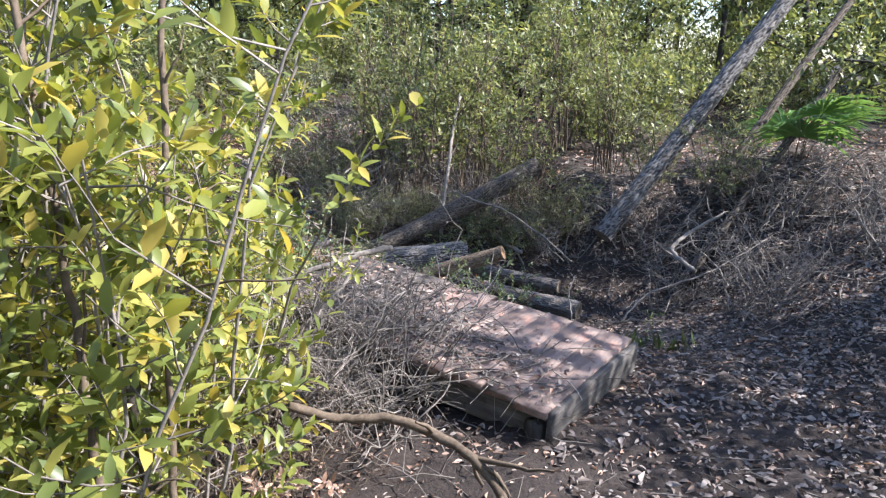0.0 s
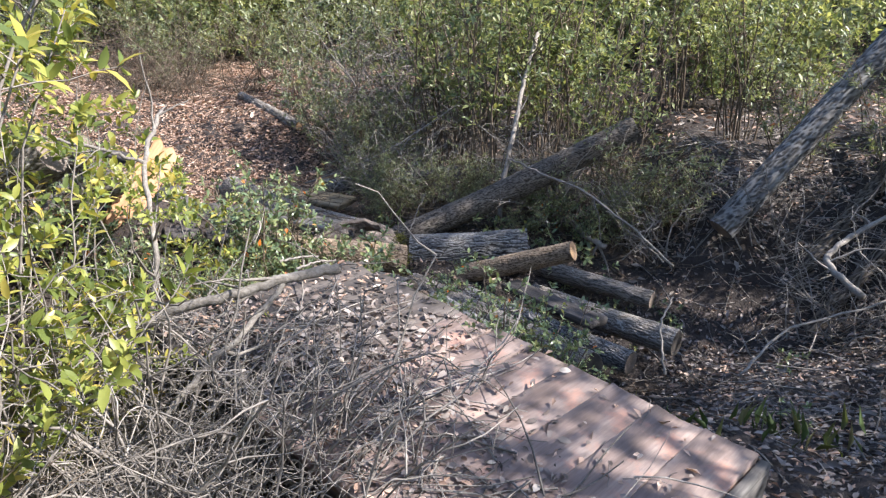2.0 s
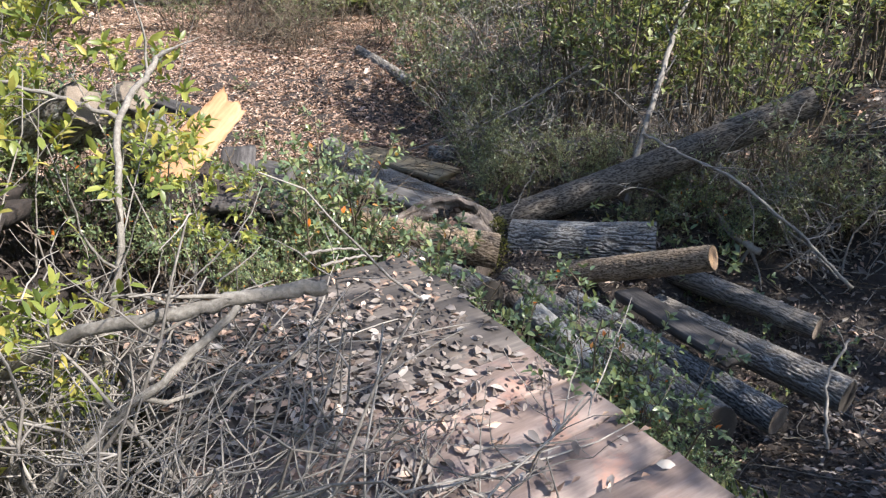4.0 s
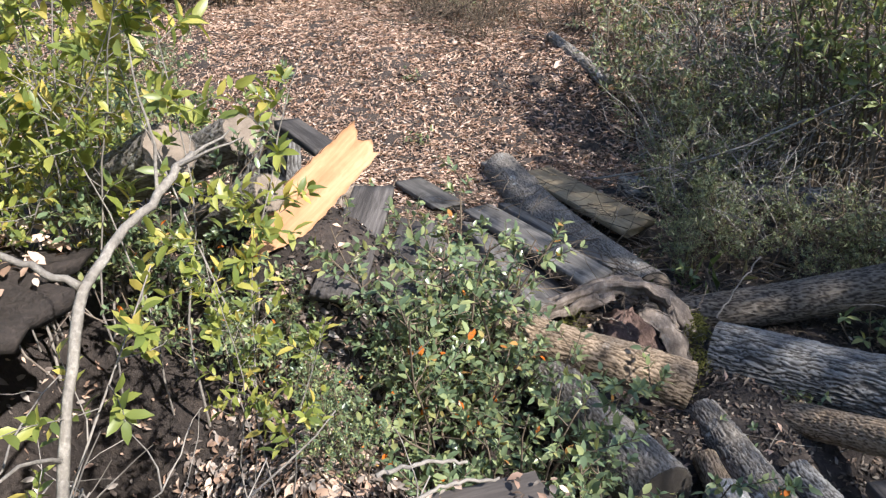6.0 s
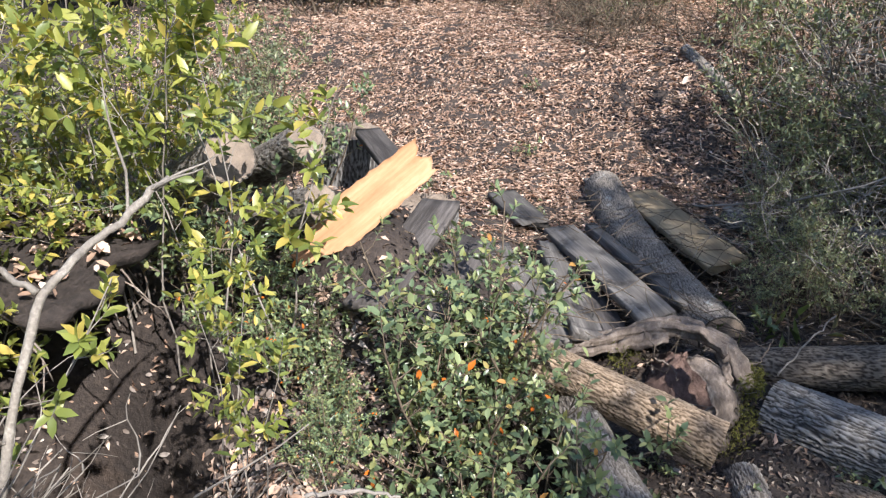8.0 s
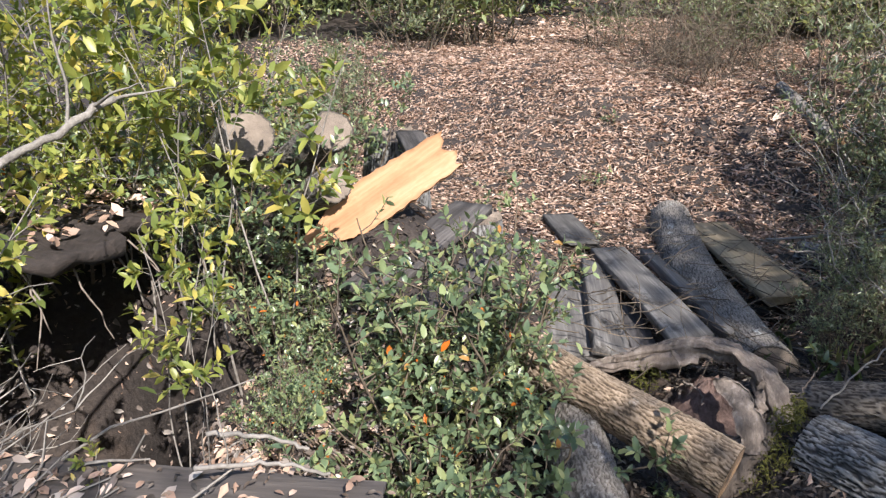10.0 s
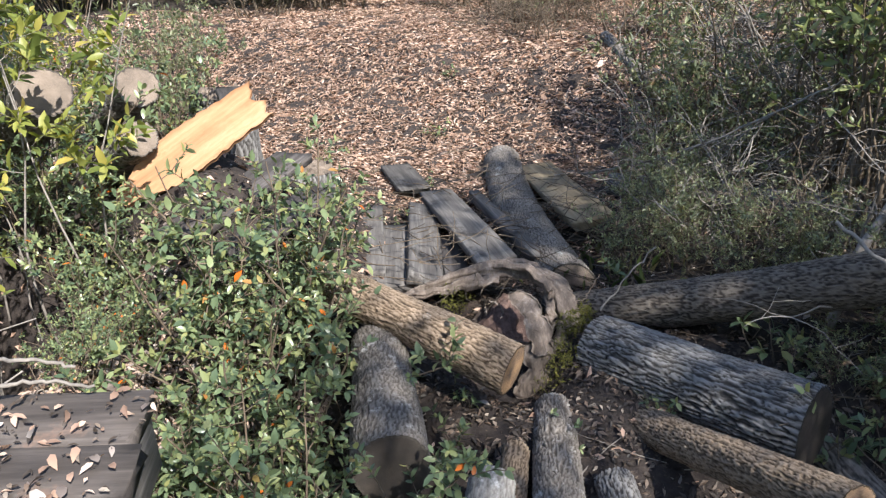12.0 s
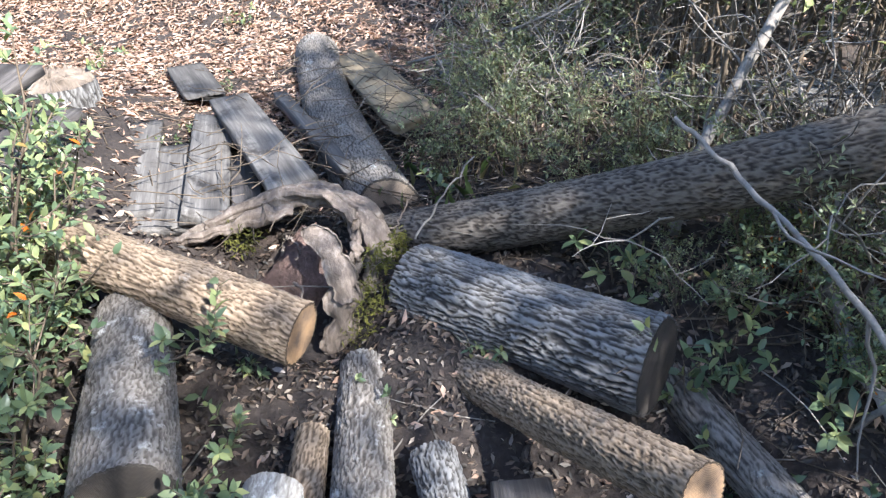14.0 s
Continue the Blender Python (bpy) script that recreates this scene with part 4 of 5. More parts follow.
SMALL = [shrub_thing("small_leaved_shrub", shrub_meshes(90 + k, 1.35, 1.2, 12, 13, 11, 0.056, 0.4, LEAF_DARK, fine=False, lean=0.5, low=0.15), "dense shrub with small dark evergreen leaves", "shrub", "evergreen shrubs") for k in range(4)]
planted(SMALL, [(-1.5, 9.2, 0.9), (-1.95, 9.6, 1.05), (-1.1, 8.9, 0.7), (-0.9, 8.2, 0.5), (-0.45, 8.1, 0.45), (0.35, 7.75, 0.45), (1.0, 7.9, 0.7), (-2.2, 10.4, 1.1), (-1.4, 11.0, 1.2), (2.4, 8.3, 0.8),
                (3.0, 7.6, 0.8), (3.4, 8.9, 1.1), (-4.2, 10.6, 0.8), (-4.9, 11.6, 1.0), (-3.4, 11.6, 0.9), (-6.0, 10.6, 0.8), (-5.6, 7.2, 0.9), (-4.6, 6.6, 0.8), (-6.8, 8.6, 1.0), (-2.4, 11.6, 1.1), (0.2, 7.45, 0.25), (-0.3, 7.75, 0.35), (-0.1, 8.0, 0.45), (-0.95, 7.75, 0.35), (-1.3, 8.35, 0.4), (1.35, 7.7, 0.5), (0.8, 7.5, 0.4), (1.05, 7.66, 0.5), (-1.05, 8.1, 0.4), (-0.75, 7.9, 0.4), (-1.3, 8.6, 0.5)])

# small leafy plants at the foot of the logs
TUFT = [shrub_thing("seedling", shrub_meshes(110 + k, 0.22, 0.25, 4, 3, 5, 0.04, 0.42, LEAF_GLOSSY, lean=0.6, stem_r=0.003), "small green seedling among the logs", "seedling", "seedlings") for k in range(3)]
planted(TUFT, [(-0.2, 6.95, 0.8), (-0.35, 6.62, 0.7), (0.05, 6.42, 0.8), (0.35, 6.4, 0.6), (0.62, 6.95, 1.0), (0.75, 7.2, 1.2), (0.4, 7.35, 1.1), (-0.75, 6.45, 0.7), (-1.5, 6.25, 1.0), (-1.45, 7.5, 0.8), (-1.0, 7.6, 1.1), (0.55, 5.2, 0.9),
               (0.75, 5.05, 0.7), (-2.2, 6.6, 0.9), (-2.1, 7.1, 0.7), (-2.6, 7.7, 0.6), (1.6, 5.2, 0.7), (1.9, 6.2, 0.8), (-3.4, 8.4, 0.9), (-3.9, 8.9, 0.8), (-3.3, 7.4, 1.0), (-2.75, 6.95, 1.0), (1.3, 7.0, 1.0), (0.95, 6.6, 0.7), (0.12, 7.25, 1.5), (0.35, 7.25, 1.3), (0.8, 7.0, 1.2), (0.55, 7.15, 1.2), (-0.05, 7.45, 1.5), (1.0, 7.05, 1.2), (0.25, 7.5, 1.6), (0.7, 7.4, 1.5)])


# ---------- dead brush ----------
def brush_meshes(seed, height, spread, stems, twigs, r=0.006, flat=0.5):
    rng = np.random.default_rng(seed)
    s = Bunch()
    for _ in range(stems):
        a = rng.uniform(0, 6.28)
        p0 = (rng.normal(0, spread * 0.22), rng.normal(0, spread * 0.22), -0.04)
        pts = wander(p0, (math.cos(a) * flat, math.sin(a) * flat, rng.uniform(0.4, 1)), height * rng.uniform(0.6, 1.3), 9, 0.2, rng, 0.0)
        s.tube(pts, r * rng.uniform(0.6, 1.5), r * 0.35, 5)
        for _ in range(twigs):
            i = rng.integers(2, len(pts))
            b = rng.uniform(0, 6.28)
            tw = wander(pts[i], (math.cos(b), math.sin(b), rng.uniform(-0.3, 0.8)), height * rng.uniform(0.15, 0.45), 5, 0.25, rng)
            s.tube(tw, r * 0.45, r * 0.18, 4)
            if rng.uniform() < 0.6:
                c = rng.uniform(0, 6.28)
                t2 = wander(tw[3], (math.cos(c), math.sin(c), rng.uniform(-0.2, 0.7)), height * rng.uniform(0.08, 0.2), 3, 0.25, rng)
                s.tube(t2, r * 0.25, r * 0.12, 3)
    return s.mesh("dead_brush", TWIG_GREY)


BRUSH = []
for _k in range(4):
    _ob = new("dead_brush", brush_meshes(130 + _k, 1.0, 0.85, 26, 8, r=0.007))
    tagged(_ob, "tangle of pale leafless dead twigs beside the deck", "brush", "dead brush", "stuff")
    BRUSH.append(_ob)
planted(BRUSH, [(-0.75, 3.75, 0.7), (-0.45, 3.7, 0.9), (-0.8, 3.95, 1.0), (-1.05, 3.5, 1.0), (-0.75, 4.3, 0.5), (-1.15, 4.3, 0.6), (-1.5, 4.0, 0.9), (-0.42, 3.5, 0.7), (-0.55, 4.0, 0.75), (-0.95, 4.1, 0.65), (-0.65, 3.6, 0.85),
                (2.4, 6.9, 0.8), (3.0, 6.5, 0.9), (2.6, 5.9, 0.7), (3.4, 7.3, 1.0), (2.0, 7.5, 0.7), (-0.7, 8.3, 0.8), (-1.2, 8.6, 0.8), (0.5, 8.1, 0.9), (-1.3, 10.4, 1.2), (-1.7, 9.9, 1.1), (1.2, 7.6, 0.7), (3.8, 6.2, 0.9), (-0.9, 9.9, 1.3), (-1.5, 10.5, 1.4), (-1.15, 9.6, 1.1), (0.2, 8.4, 0.8)])


BROWN_BRUSH = new("dead_brush", brush_meshes(138, 1.0, 0.85, 26, 8, r=0.006))
BROWN_BRUSH.data.materials[0] = TWIG_BROWN
tagged(BROWN_BRUSH, "tangle of brown leafless twigs in the shade", "brush", "brown brush", "stuff")
planted([BROWN_BRUSH], [(-1.0, 3.0, 0.8), (-0.7, 2.95, 0.6), (-1.25, 2.7, 0.8), (-3.9, 9.9, 0.7), (-4.6, 10.2, 0.8), (-4.2, 10.5, 1.0), (-3.4, 10.6, 0.9), (-5.1, 10.6, 1.0), (0.6, 8.0, 0.8), (1.2, 8.1, 0.8), (-0.2, 8.2, 0.7)])

RUST = [shrub_thing("withered_seedling", shrub_meshes(118, 0.35, 0.45, 6, 5, 8, 0.05, 0.45, LITTER, lean=0.7, low=0.1, stem_r=0.003), "withered low plant with rust-brown leaves", "seedling", "withered plants")]
planted(RUST, [(-0.42, 2.35, 0.9), (-0.62, 2.6, 0.9), (-0.75, 2.35, 0.8)])


def branch(pts, r0, r1, material, label, name="branch", sub=6, seed=0, sides=8, group="broken branches"):
    """A crooked branch through the points with a few side twigs."""
    rng = np.random.default_rng(seed)
    pts = np.array(pts, float)
    n = 6 * len(pts)
    t = np.linspace(0, len(pts) - 1, n)
    p = np.stack([np.interp(t, np.arange(len(pts)), pts[:, i]) for i in range(3)], -1)
    for _ in range(4):
        p[1:-1] = (p[:-2] + 2 * p[1:-1] + p[2:]) / 4
    p[1:-1] += rng.normal(0, 0.0035, (n - 2, 3))
    ob = thing(name, Matrix.Identity(4), label, "branch", group)
    b = Bunch()
    b.tube(p, np.linspace(r0, r1, n) * (1 + rng.normal(0, 0.05, n)), r1, sides, closed=True)
    part("limb", b.mesh("limb", material), ob)
    if sub:
        for _ in range(sub):
            b = Bunch()
            i = rng.integers(n // 5, n)
            tw = wander(p[i], rng.normal(0, 0.6, 3) + unit(p[-1] - p[0]) * 0.7 + [0, 0, 0.2], rng.uniform(0.15, 0.4), 6, 0.2, rng)
            b.tube(tw, r1 * 0.6, r1 * 0.2, 4)
            part("twig", b.mesh("twig", material), ob)
    return ob


branch([(-0.62, 2.72, 0.42), (-0.43, 2.78, 0.33), (-0.18, 2.75, 0.36), (0.13, 2.6, 0.27), (0.3, 2.4, 0.08), (0.42, 2.2, -0.06)], 0.02, 0.022, TWIG_BROWN, "crooked brown branch arching to the ground before the deck", seed=1)
branch([(-0.31, 4.28, 0.69), (-0.44, 4.17, 0.69), (-0.6, 4.05, 0.66), (-0.85, 3.95, 0.6), (-1.25, 3.95, 0.3), (-1.5, 4.0, 0.0)], 0.019, 0.014, TWIG_BARK, "pale broken branch with a sawn stub over the deck", seed=2)
branch([(-0.45, 4.16, 0.685), (-0.55, 4.02, 0.56), (-0.68, 3.88, 0.42), (-0.85, 3.72, 0.2)], 0.01, 0.013, TWIG_BARK, "pale side limb reaching down from the broken branch", seed=20, sub=3)
branch([(-1.2, 4.3, 0.0), (-1.08, 4.42, 0.6), (-1.2, 4.6, 0.98), (-1.26, 4.78, 1.06), (-1.3, 4.95, 1.14)], 0.012, 0.009, TWIG_BARK, "forked grey branch standing at the deck's edge", seed=3, sub=5)
branch([(-1.2, 4.6, 0.98), (-1.35, 4.5, 1.06), (-1.6, 4.4, 1.12)], 0.008, 0.005, TWIG_BARK, "grey side branch of the forked limb", seed=4, sub=2)
branch([(-0.02, 7.75, gz(-0.02, 7.75)), (0.0, 7.82, 0.3), (0.08, 8.15, 0.75), (0.1, 8.4, 1.0), (0.2, 8.75, 1.4)], 0.02, 0.018, TWIG_GREY, "pale slanting dead pole in the thicket", seed=5, sub=3, name="dead_pole")
branch([(0.08, 7.36, 0.53), (0.3, 7.3, 0.44), (0.6, 7.1, 0.38), (1.0, 6.95, 0.12), (1.25, 6.9, -0.1)], 0.007, 0.009, TWIG_GREY, "pale fallen stick caught in the thicket", seed=6, sub=3)
branch([(0.42, 7.9, 0.2), (0.46, 7.74, 0.08), (0.5, 7.66, 0.03), (0.58, 7.57, -0.01), (0.65, 7.45, -0.06), (0.82, 7.36, -0.12)], 0.016, 0.022, TWIG_GREY, "bent lichened limb by the ditch", seed=7, sub=2)
branch([(-0.64, 7.1, 0.0), (-0.6, 7.2, 0.14), (-0.55, 7.3, 0.26)], 0.004, 0.003, TWIG_GREY, "thin upright pale twig behind the big log", seed=8, sub=0)
branch([(-1.9, 8.4, 0.05), (-1.2, 8.3, 0.32), (-0.6, 8.4, 0.7), (-0.3, 8.6, 0.95)], 0.008, 0.005, TWIG_GREY, "long thin stick leaning over the undergrowth", seed=9, sub=3)
branch([(-0.72, 4.95, 0.44), (-0.7, 5.1, 0.42), (-0.62, 5.22, 0.4)], 0.006, 0.004, TWIG_GREY, "pale twig lying on the deck", seed=10, sub=1)
branch([(-0.82, 5.0, 0.45), (-0.76, 5.13, 0.44), (-0.7, 5.2, 0.42)], 0.006, 0.004, TWIG_GREY, "pale twig lying on the deck", seed=11, sub=0)
branch([(2.2, 6.2, 0.0), (2.05, 6.5, 0.12), (2.3, 6.8, 0.2), (2.7, 7.0, 0.35)], 0.022, 0.015, TWIG_GREY, "twisted grey fallen branch on the dark bank", seed=12, sub=5)
branch([(1.4, 5.5, -0.2), (1.7, 5.9, -0.1), (2.3, 6.1, 0.02), (2.9, 6.4, 0.25)], 0.008, 0.005, TWIG_GREY, "long pale stick on the dark bank", seed=13, sub=4)
branch([(1.05, 5.6, -0.28), (1.02, 5.75, -0.05), (1.1, 5.9, 0.05)], 0.007, 0.005, TWIG_GREY, "short bent twig standing in the mud", seed=14, sub=1)
# bare stems in front of the first view
branch([(-0.78, 1.45, 0.0), (-0.78, 1.5, 0.9), (-0.84, 1.58, 1.35), (-0.95, 1.7, 2.0)], 0.012, 0.008, TWIG_BROWN, "slim brown sapling stem", seed=15, sub=4, name="sapling_stem", group="sapling stems")
branch([(-0.67, 1.6, 0.0), (-0.67, 1.64, 0.8), (-0.68, 1.8, 1.5), (-0.68, 1.9, 2.1)], 0.01, 0.008, TWIG_BROWN, "slim upright sapling stem", seed=16, sub=4, name="sapling_stem", group="sapling stems")
branch([(-0.75, 1.75, 0.1), (-0.85, 1.9, 0.75), (-1.0, 2.1, 1.1)], 0.03, 0.025, BARK_PALE, "short rotten leaning stick", seed=17, sub=0, name="dead_stick", group="sapling stems")


def palmetto(x, y, z, s, seed):
    rng = np.random.default_rng(seed)
    ob = thing("palmetto", Matrix.Translation((x, y, z)), "green fan palmetto with spread stiff blades", "palmetto", "palmettos")
    for k in range(5):
        a = -2.2 + 0.9 * k + rng.normal(0, 0.15)
        hub = np.array([math.cos(a) * 0.25, math.sin(a) * 0.25, rng.uniform(0.35, 0.6)]) * s
        st = Bunch()
        st.tube(np.array([[0, 0, -0.1], hub * 0.5 + [0, 0, 0.1 * s], hub]), 0.008, 0.006, 5)
        frond = part("frond", st.mesh("frond", TWIG_BROWN), ob, "stalk of a fan leaf")
        f = unit(np.array([math.cos(a), math.sin(a), 0.7]))
        side = unit(np.cross(f, [0, 0, 1]))
        for t in np.linspace(-1.9, 1.9, 26):
            b = Bunch()
            d = math.cos(t) * f + math.sin(t) * side + rng.normal(0, 0.05, 3)
            b.leaves(hub[None], d[None], np.cross(side, f)[None], np.array([0.4 * s * rng.uniform(0.85, 1.1)]), 0.07, True, 0.25)
            part("blade", b.mesh("blade", PALM), frond)


palmetto(3.8, 8.0, gz(3.8, 8.0) - 0.25, 1.4, 3)


def plastic_sheet():
    """A crumpled heap of sheet behind the deck's end."""
    rng = np.random.default_rng(17)
    x0, y0 = -1.62, 4.6
    g = 30
    X, Y = np.meshgrid(np.linspace(-0.24, 0.24, g), np.linspace(-0.2, 0.2, g))
    r = np.hypot(X / 0.24, Y / 0.2)
    fold = sum(abs(np.sin(X * kx + Y * ky + p)) for kx, ky, p in ((17, 9, 0.3), (-11, 21, 1.7), (25, -14, 2.6)))
    Z = ground_z(X + x0, Y + y0) + 0.01 + np.clip(1 - r ** 2, 0, 1) * (0.34 + 0.07 * fold) + 0.006 * rng.normal(size=X.shape)
    v = np.stack([X, Y, Z], -1).reshape(-1, 3)
    i, j = np.meshgrid(np.arange(g - 1), np.arange(g - 1), indexing="ij")
    q = np.stack([i * g + j, i * g + j + 1, (i + 1) * g + j + 1, (i + 1) * g + j], -1).reshape(-1, 4)
    ob = new("plastic_sheet", mesh_from("plastic_sheet", v, q, SHEET, smooth=False))
    ob.matrix_basis = Matrix.Translation((x0, y0, 0))
    return tagged(ob, "crumpled dusty blue-grey plastic sheet behind the deck", "sheet")


plastic_sheet()


def earth_ledge():
    """The undercut lip of the bank: a thick crust of earth and roots over a hollow."""
    rng = np.random.default_rng(23)
    ob = thing("earth_ledge", Matrix.Translation((-2.8, 4.66, 0.47)), "undercut lip of pale earth over a dark hollow", "earth ledge")
    g, m = 48, 9
    a, e = np.meshgrid(np.arange(g) * 2 * np.pi / g, np.linspace(0, 1, m))
    edge = 1 + 0.14 * np.sin(3 * a + 0.4) + 0.1 * np.sin(7 * a) + 0.08 * np.sin(13 * a + 1) + 0.04 * rng.normal(size=g)
    x, y = 0.66 * e * edge * np.cos(a), 0.6 * e * edge * np.sin(a)
    top = 0.03 * (1 - e ** 4) + 0.035 * np.sin(9 * x) * np.sin(11 * y) + 0.014 * rng.normal(size=a.shape)
    low = -0.03 - 0.06 * (1 - e ** 2) + 0.02 * rng.normal(size=a.shape)
    v = np.concatenate([np.stack([x, y, top], -1).reshape(-1, 3), np.stack([x * 0.97, y * 0.97, low], -1).reshape(-1, 3)])
    i, j = np.meshgrid(np.arange(m - 1), np.arange(g), indexing="ij")
    k = (j + 1) % g
    q = np.stack([i * g + j, (i + 1) * g + j, (i + 1) * g + k, i * g + k], -1).reshape(-1, 4)
    js = np.arange(g)
    o = (m - 1) * g
    wall = np.stack([o + js, m * g + o + js, m * g + o + (js + 1) % g, o + (js + 1) % g], -1)
    part("crust", mesh_from("crust", v, [q, q[:, ::-1] + m * g, wall], SOIL), ob)
    n = 420
    rr, tt = np.sqrt(rng.uniform(size=n)), rng.uniform(0, 6.28, n)
    b = Bunch()
    b.leaves(np.stack([0.64 * rr * np.cos(tt), 0.58 * rr * np.sin(tt), 0.045 + rng.uniform(-0.02, 0.02, n)], -1), np.stack([rng.normal(size=n), rng.normal(size=n), rng.normal(0, 0.25, n)], -1), rng.normal(0, 0.6, (n, 3)) + [0, 0, 1], rng.uniform(0.04, 0.08, n), 0.45)
    part("leaves", b.mesh("leaves", LITTER), ob, "dry tan leaves on the ledge")["kind"] = "stuff"
    for _ in range(14):
        b = Bunch()
        t = rng.uniform(-1.2, 1.2)
        b.tube(wander((0.6 * math.cos(t), 0.55 * math.sin(t), -0.05), (0.4 * math.cos(t), 0.4 * math.sin(t), -1), rng.uniform(0.15, 0.45), 6, 0.25, rng), 0.005, 0.002, 5)
        part("root", b.mesh("root", ROOT), ob, "thin hanging root")
    return ob


earth_ledge()


# ---------- trees around ----------
def tree_meshes(seed, height, crown_w, leaf_n, leaf, mat, bare=0.3):
    """Tapered trunk with limbs and a ragged crown of leaf clumps."""
    rng = np.random.default_rng(seed)
    s, c = Bunch(), Bunch()
    tp = wander((0, 0, -0.15), (0, 0, 1), height, 12, 0.05, rng, 0.05)
    s.tube(tp, height * 0.018, height * 0.004, 9)
    tips = []
    for _ in range(26):
        f = rng.uniform(bare, 1.0)
        i = min(int(f * 12), 11)
        a = rng.uniform(0, 6.28)
        lm = wander(tp[i], (math.cos(a), math.sin(a), rng.uniform(0.1, 0.7)), crown_w * rng.uniform(0.5, 1.05) * (1.25 - 0.7 * f), 7, 0.14, rng, 0.02)
        s.tube(lm, height * 0.006, height * 0.0015, 5)
        for j in (3, 4, 5, 6, 7):
            tips.append(lm[j])
            for _ in range(2):
                b = rng.uniform(0, 6.28)
                tw = wander(lm[j], (math.cos(b), math.sin(b), rng.uniform(-0.2, 0.6)), crown_w * 0.22, 3, 0.2, rng)
                s.tube(tw, height * 0.0015, height * 0.0006, 3)
                tips.append(tw[-1])
    tips = np.array(tips)
    k = rng.integers(0, len(tips), leaf_n)
    p = tips[k] + rng.normal(0, crown_w * 0.075, (leaf_n, 3))
    c.leaves(p, rng.normal(size=(leaf_n, 3)) + [0, 0, -0.3], rng.normal(0, 0.6, (leaf_n, 3)) + [0, 0, 1], leaf * rng.uniform(0.6, 1.3, leaf_n), 0.45, False)
    return s.mesh("trunk", BARK_DARK), c.mesh("crown", mat)


def tree_thing(meshes, label, group):
    ob = thing("tree", Matrix.Identity(4), label, "tree", group)
    part("trunk", meshes[0], ob)
    part("crown", meshes[1], ob)
    return ob


# unseen trees added towards the sun; their crowns dapple the deck and ditch
SHADE = [tree_thing(tree_meshes(200 + k, 6.2, 1.9, 3200, 0.11, LEAF_FAR, 0.2), "unseen leafy tree with a ragged crown, added to cast dappled shade", "trees on the sunny side") for k in range(3)]
planted(SHADE, [(4.9, 3.2, 0.95), (5.2, 5.0, 1.0), (5.1, 7.0, 0.8), (6.6, 4.2, 1.0), (5.0, 0.8, 0.9)])

FAR = [tree_thing(tree_meshes(210 + k, 4.8, 2.0, 5200, 0.13, LEAF_FAR, 0.05), "small sunlit tree with yellow-green leaves in the woodland", "woodland trees") for k in range(4)]
_spots, _r = [], np.random.default_rng(77)
for _a in np.linspace(-1.15, 1.0, 16):
    for _d in (12.5, 16.5, 22.0):
        _dd, _aa = _d * _r.uniform(0.92, 1.1), _a + _r.uniform(-0.07, 0.07)
        _x, _y = _dd * math.sin(_aa) - 0.5, 1.5 + _dd * math.cos(_aa)
        if not (-7.5 < _x < -3.0 and _y < 14 and _d < 13) and not (_x > 2.5 and _y < 13.0):
            _spots.append((_x, _y, _r.uniform(0.75, 1.25)))
for _a in np.linspace(-1.1, 0.95, 15):
    _spots.append((27 * math.sin(_a), 27 * math.cos(_a), _r.uniform(2.0, 2.5)))
for _a in np.linspace(1.9, 4.4, 9):
    _spots.append((9 * math.sin(_a), 1.0 + 9 * math.cos(_a), _r.uniform(1.0, 1.3)))
planted(FAR, _spots)
# an unseen tree, added so its high crown shades the boards beyond the ditch
TALL_SHADE = tree_thing(tree_meshes(230, 7.6, 1.4, 1000, 0.11, LEAF_FAR, 0.66), "unseen tall tree with a high open crown, added to cast shade", "trees on the sunny side")
planted([TALL_SHADE], [(5.2, 6.5, 1.0)])


UNDER = [shrub_thing("woodland_shrub", shrub_meshes(220 + k, 1.9, 1.9, 14, 12, 9, 0.11, 0.42, LEAF_FAR, fine=False, lean=0.55, low=0.1), "sunlit understorey shrub in the woodland", "shrub", "woodland understorey") for k in range(3)]
_spots = []
for _k in range(70):
    _aa, _d = _r.uniform(-1.2, 0.95), _r.uniform(10.0, 19.0)
    _x, _y = _d * math.sin(_aa) - 0.3, 1.5 + _d * math.cos(_aa)
    if not (-7.0 < _x < -2.6 and _y < 12.5) and not (-4 < _x < 4 and _y < 10.5):
        _spots.append((_x, _y, _r.uniform(0.7, 1.3)))
planted(UNDER, _spots)


# ---------- what lies on the ground ----------
def on_top(x, y):
    """Height and normal of the ground, or of the deck where it covers the ground."""
    h, n = ground_z(x, y), ground_normal(x, y)
    rx, ry = x - DECK_P.x, y - DECK_P.y
    hu, hv = np.array(DECK_U[:2]) / Vector(DECK_U[:2]).length, np.array(DECK_V[:2]) / Vector(DECK_V[:2]).length
    u, v = rx * hu[0] + ry * hu[1], rx * hv[0] + ry * hv[1]
    on = (u > 0) & (u < DECK_LEN - 0.03) & (v > 0) & (v < DECK_W)
    dz = DECK_P.z + u * DECK_U.z / Vector(DECK_U[:2]).length + v * DECK_V.z + 0.004
    h = np.where(on, dz, h)
    n = np.where(on[..., None], np.array(DECK_N), n)
    return h, n, on, u, v


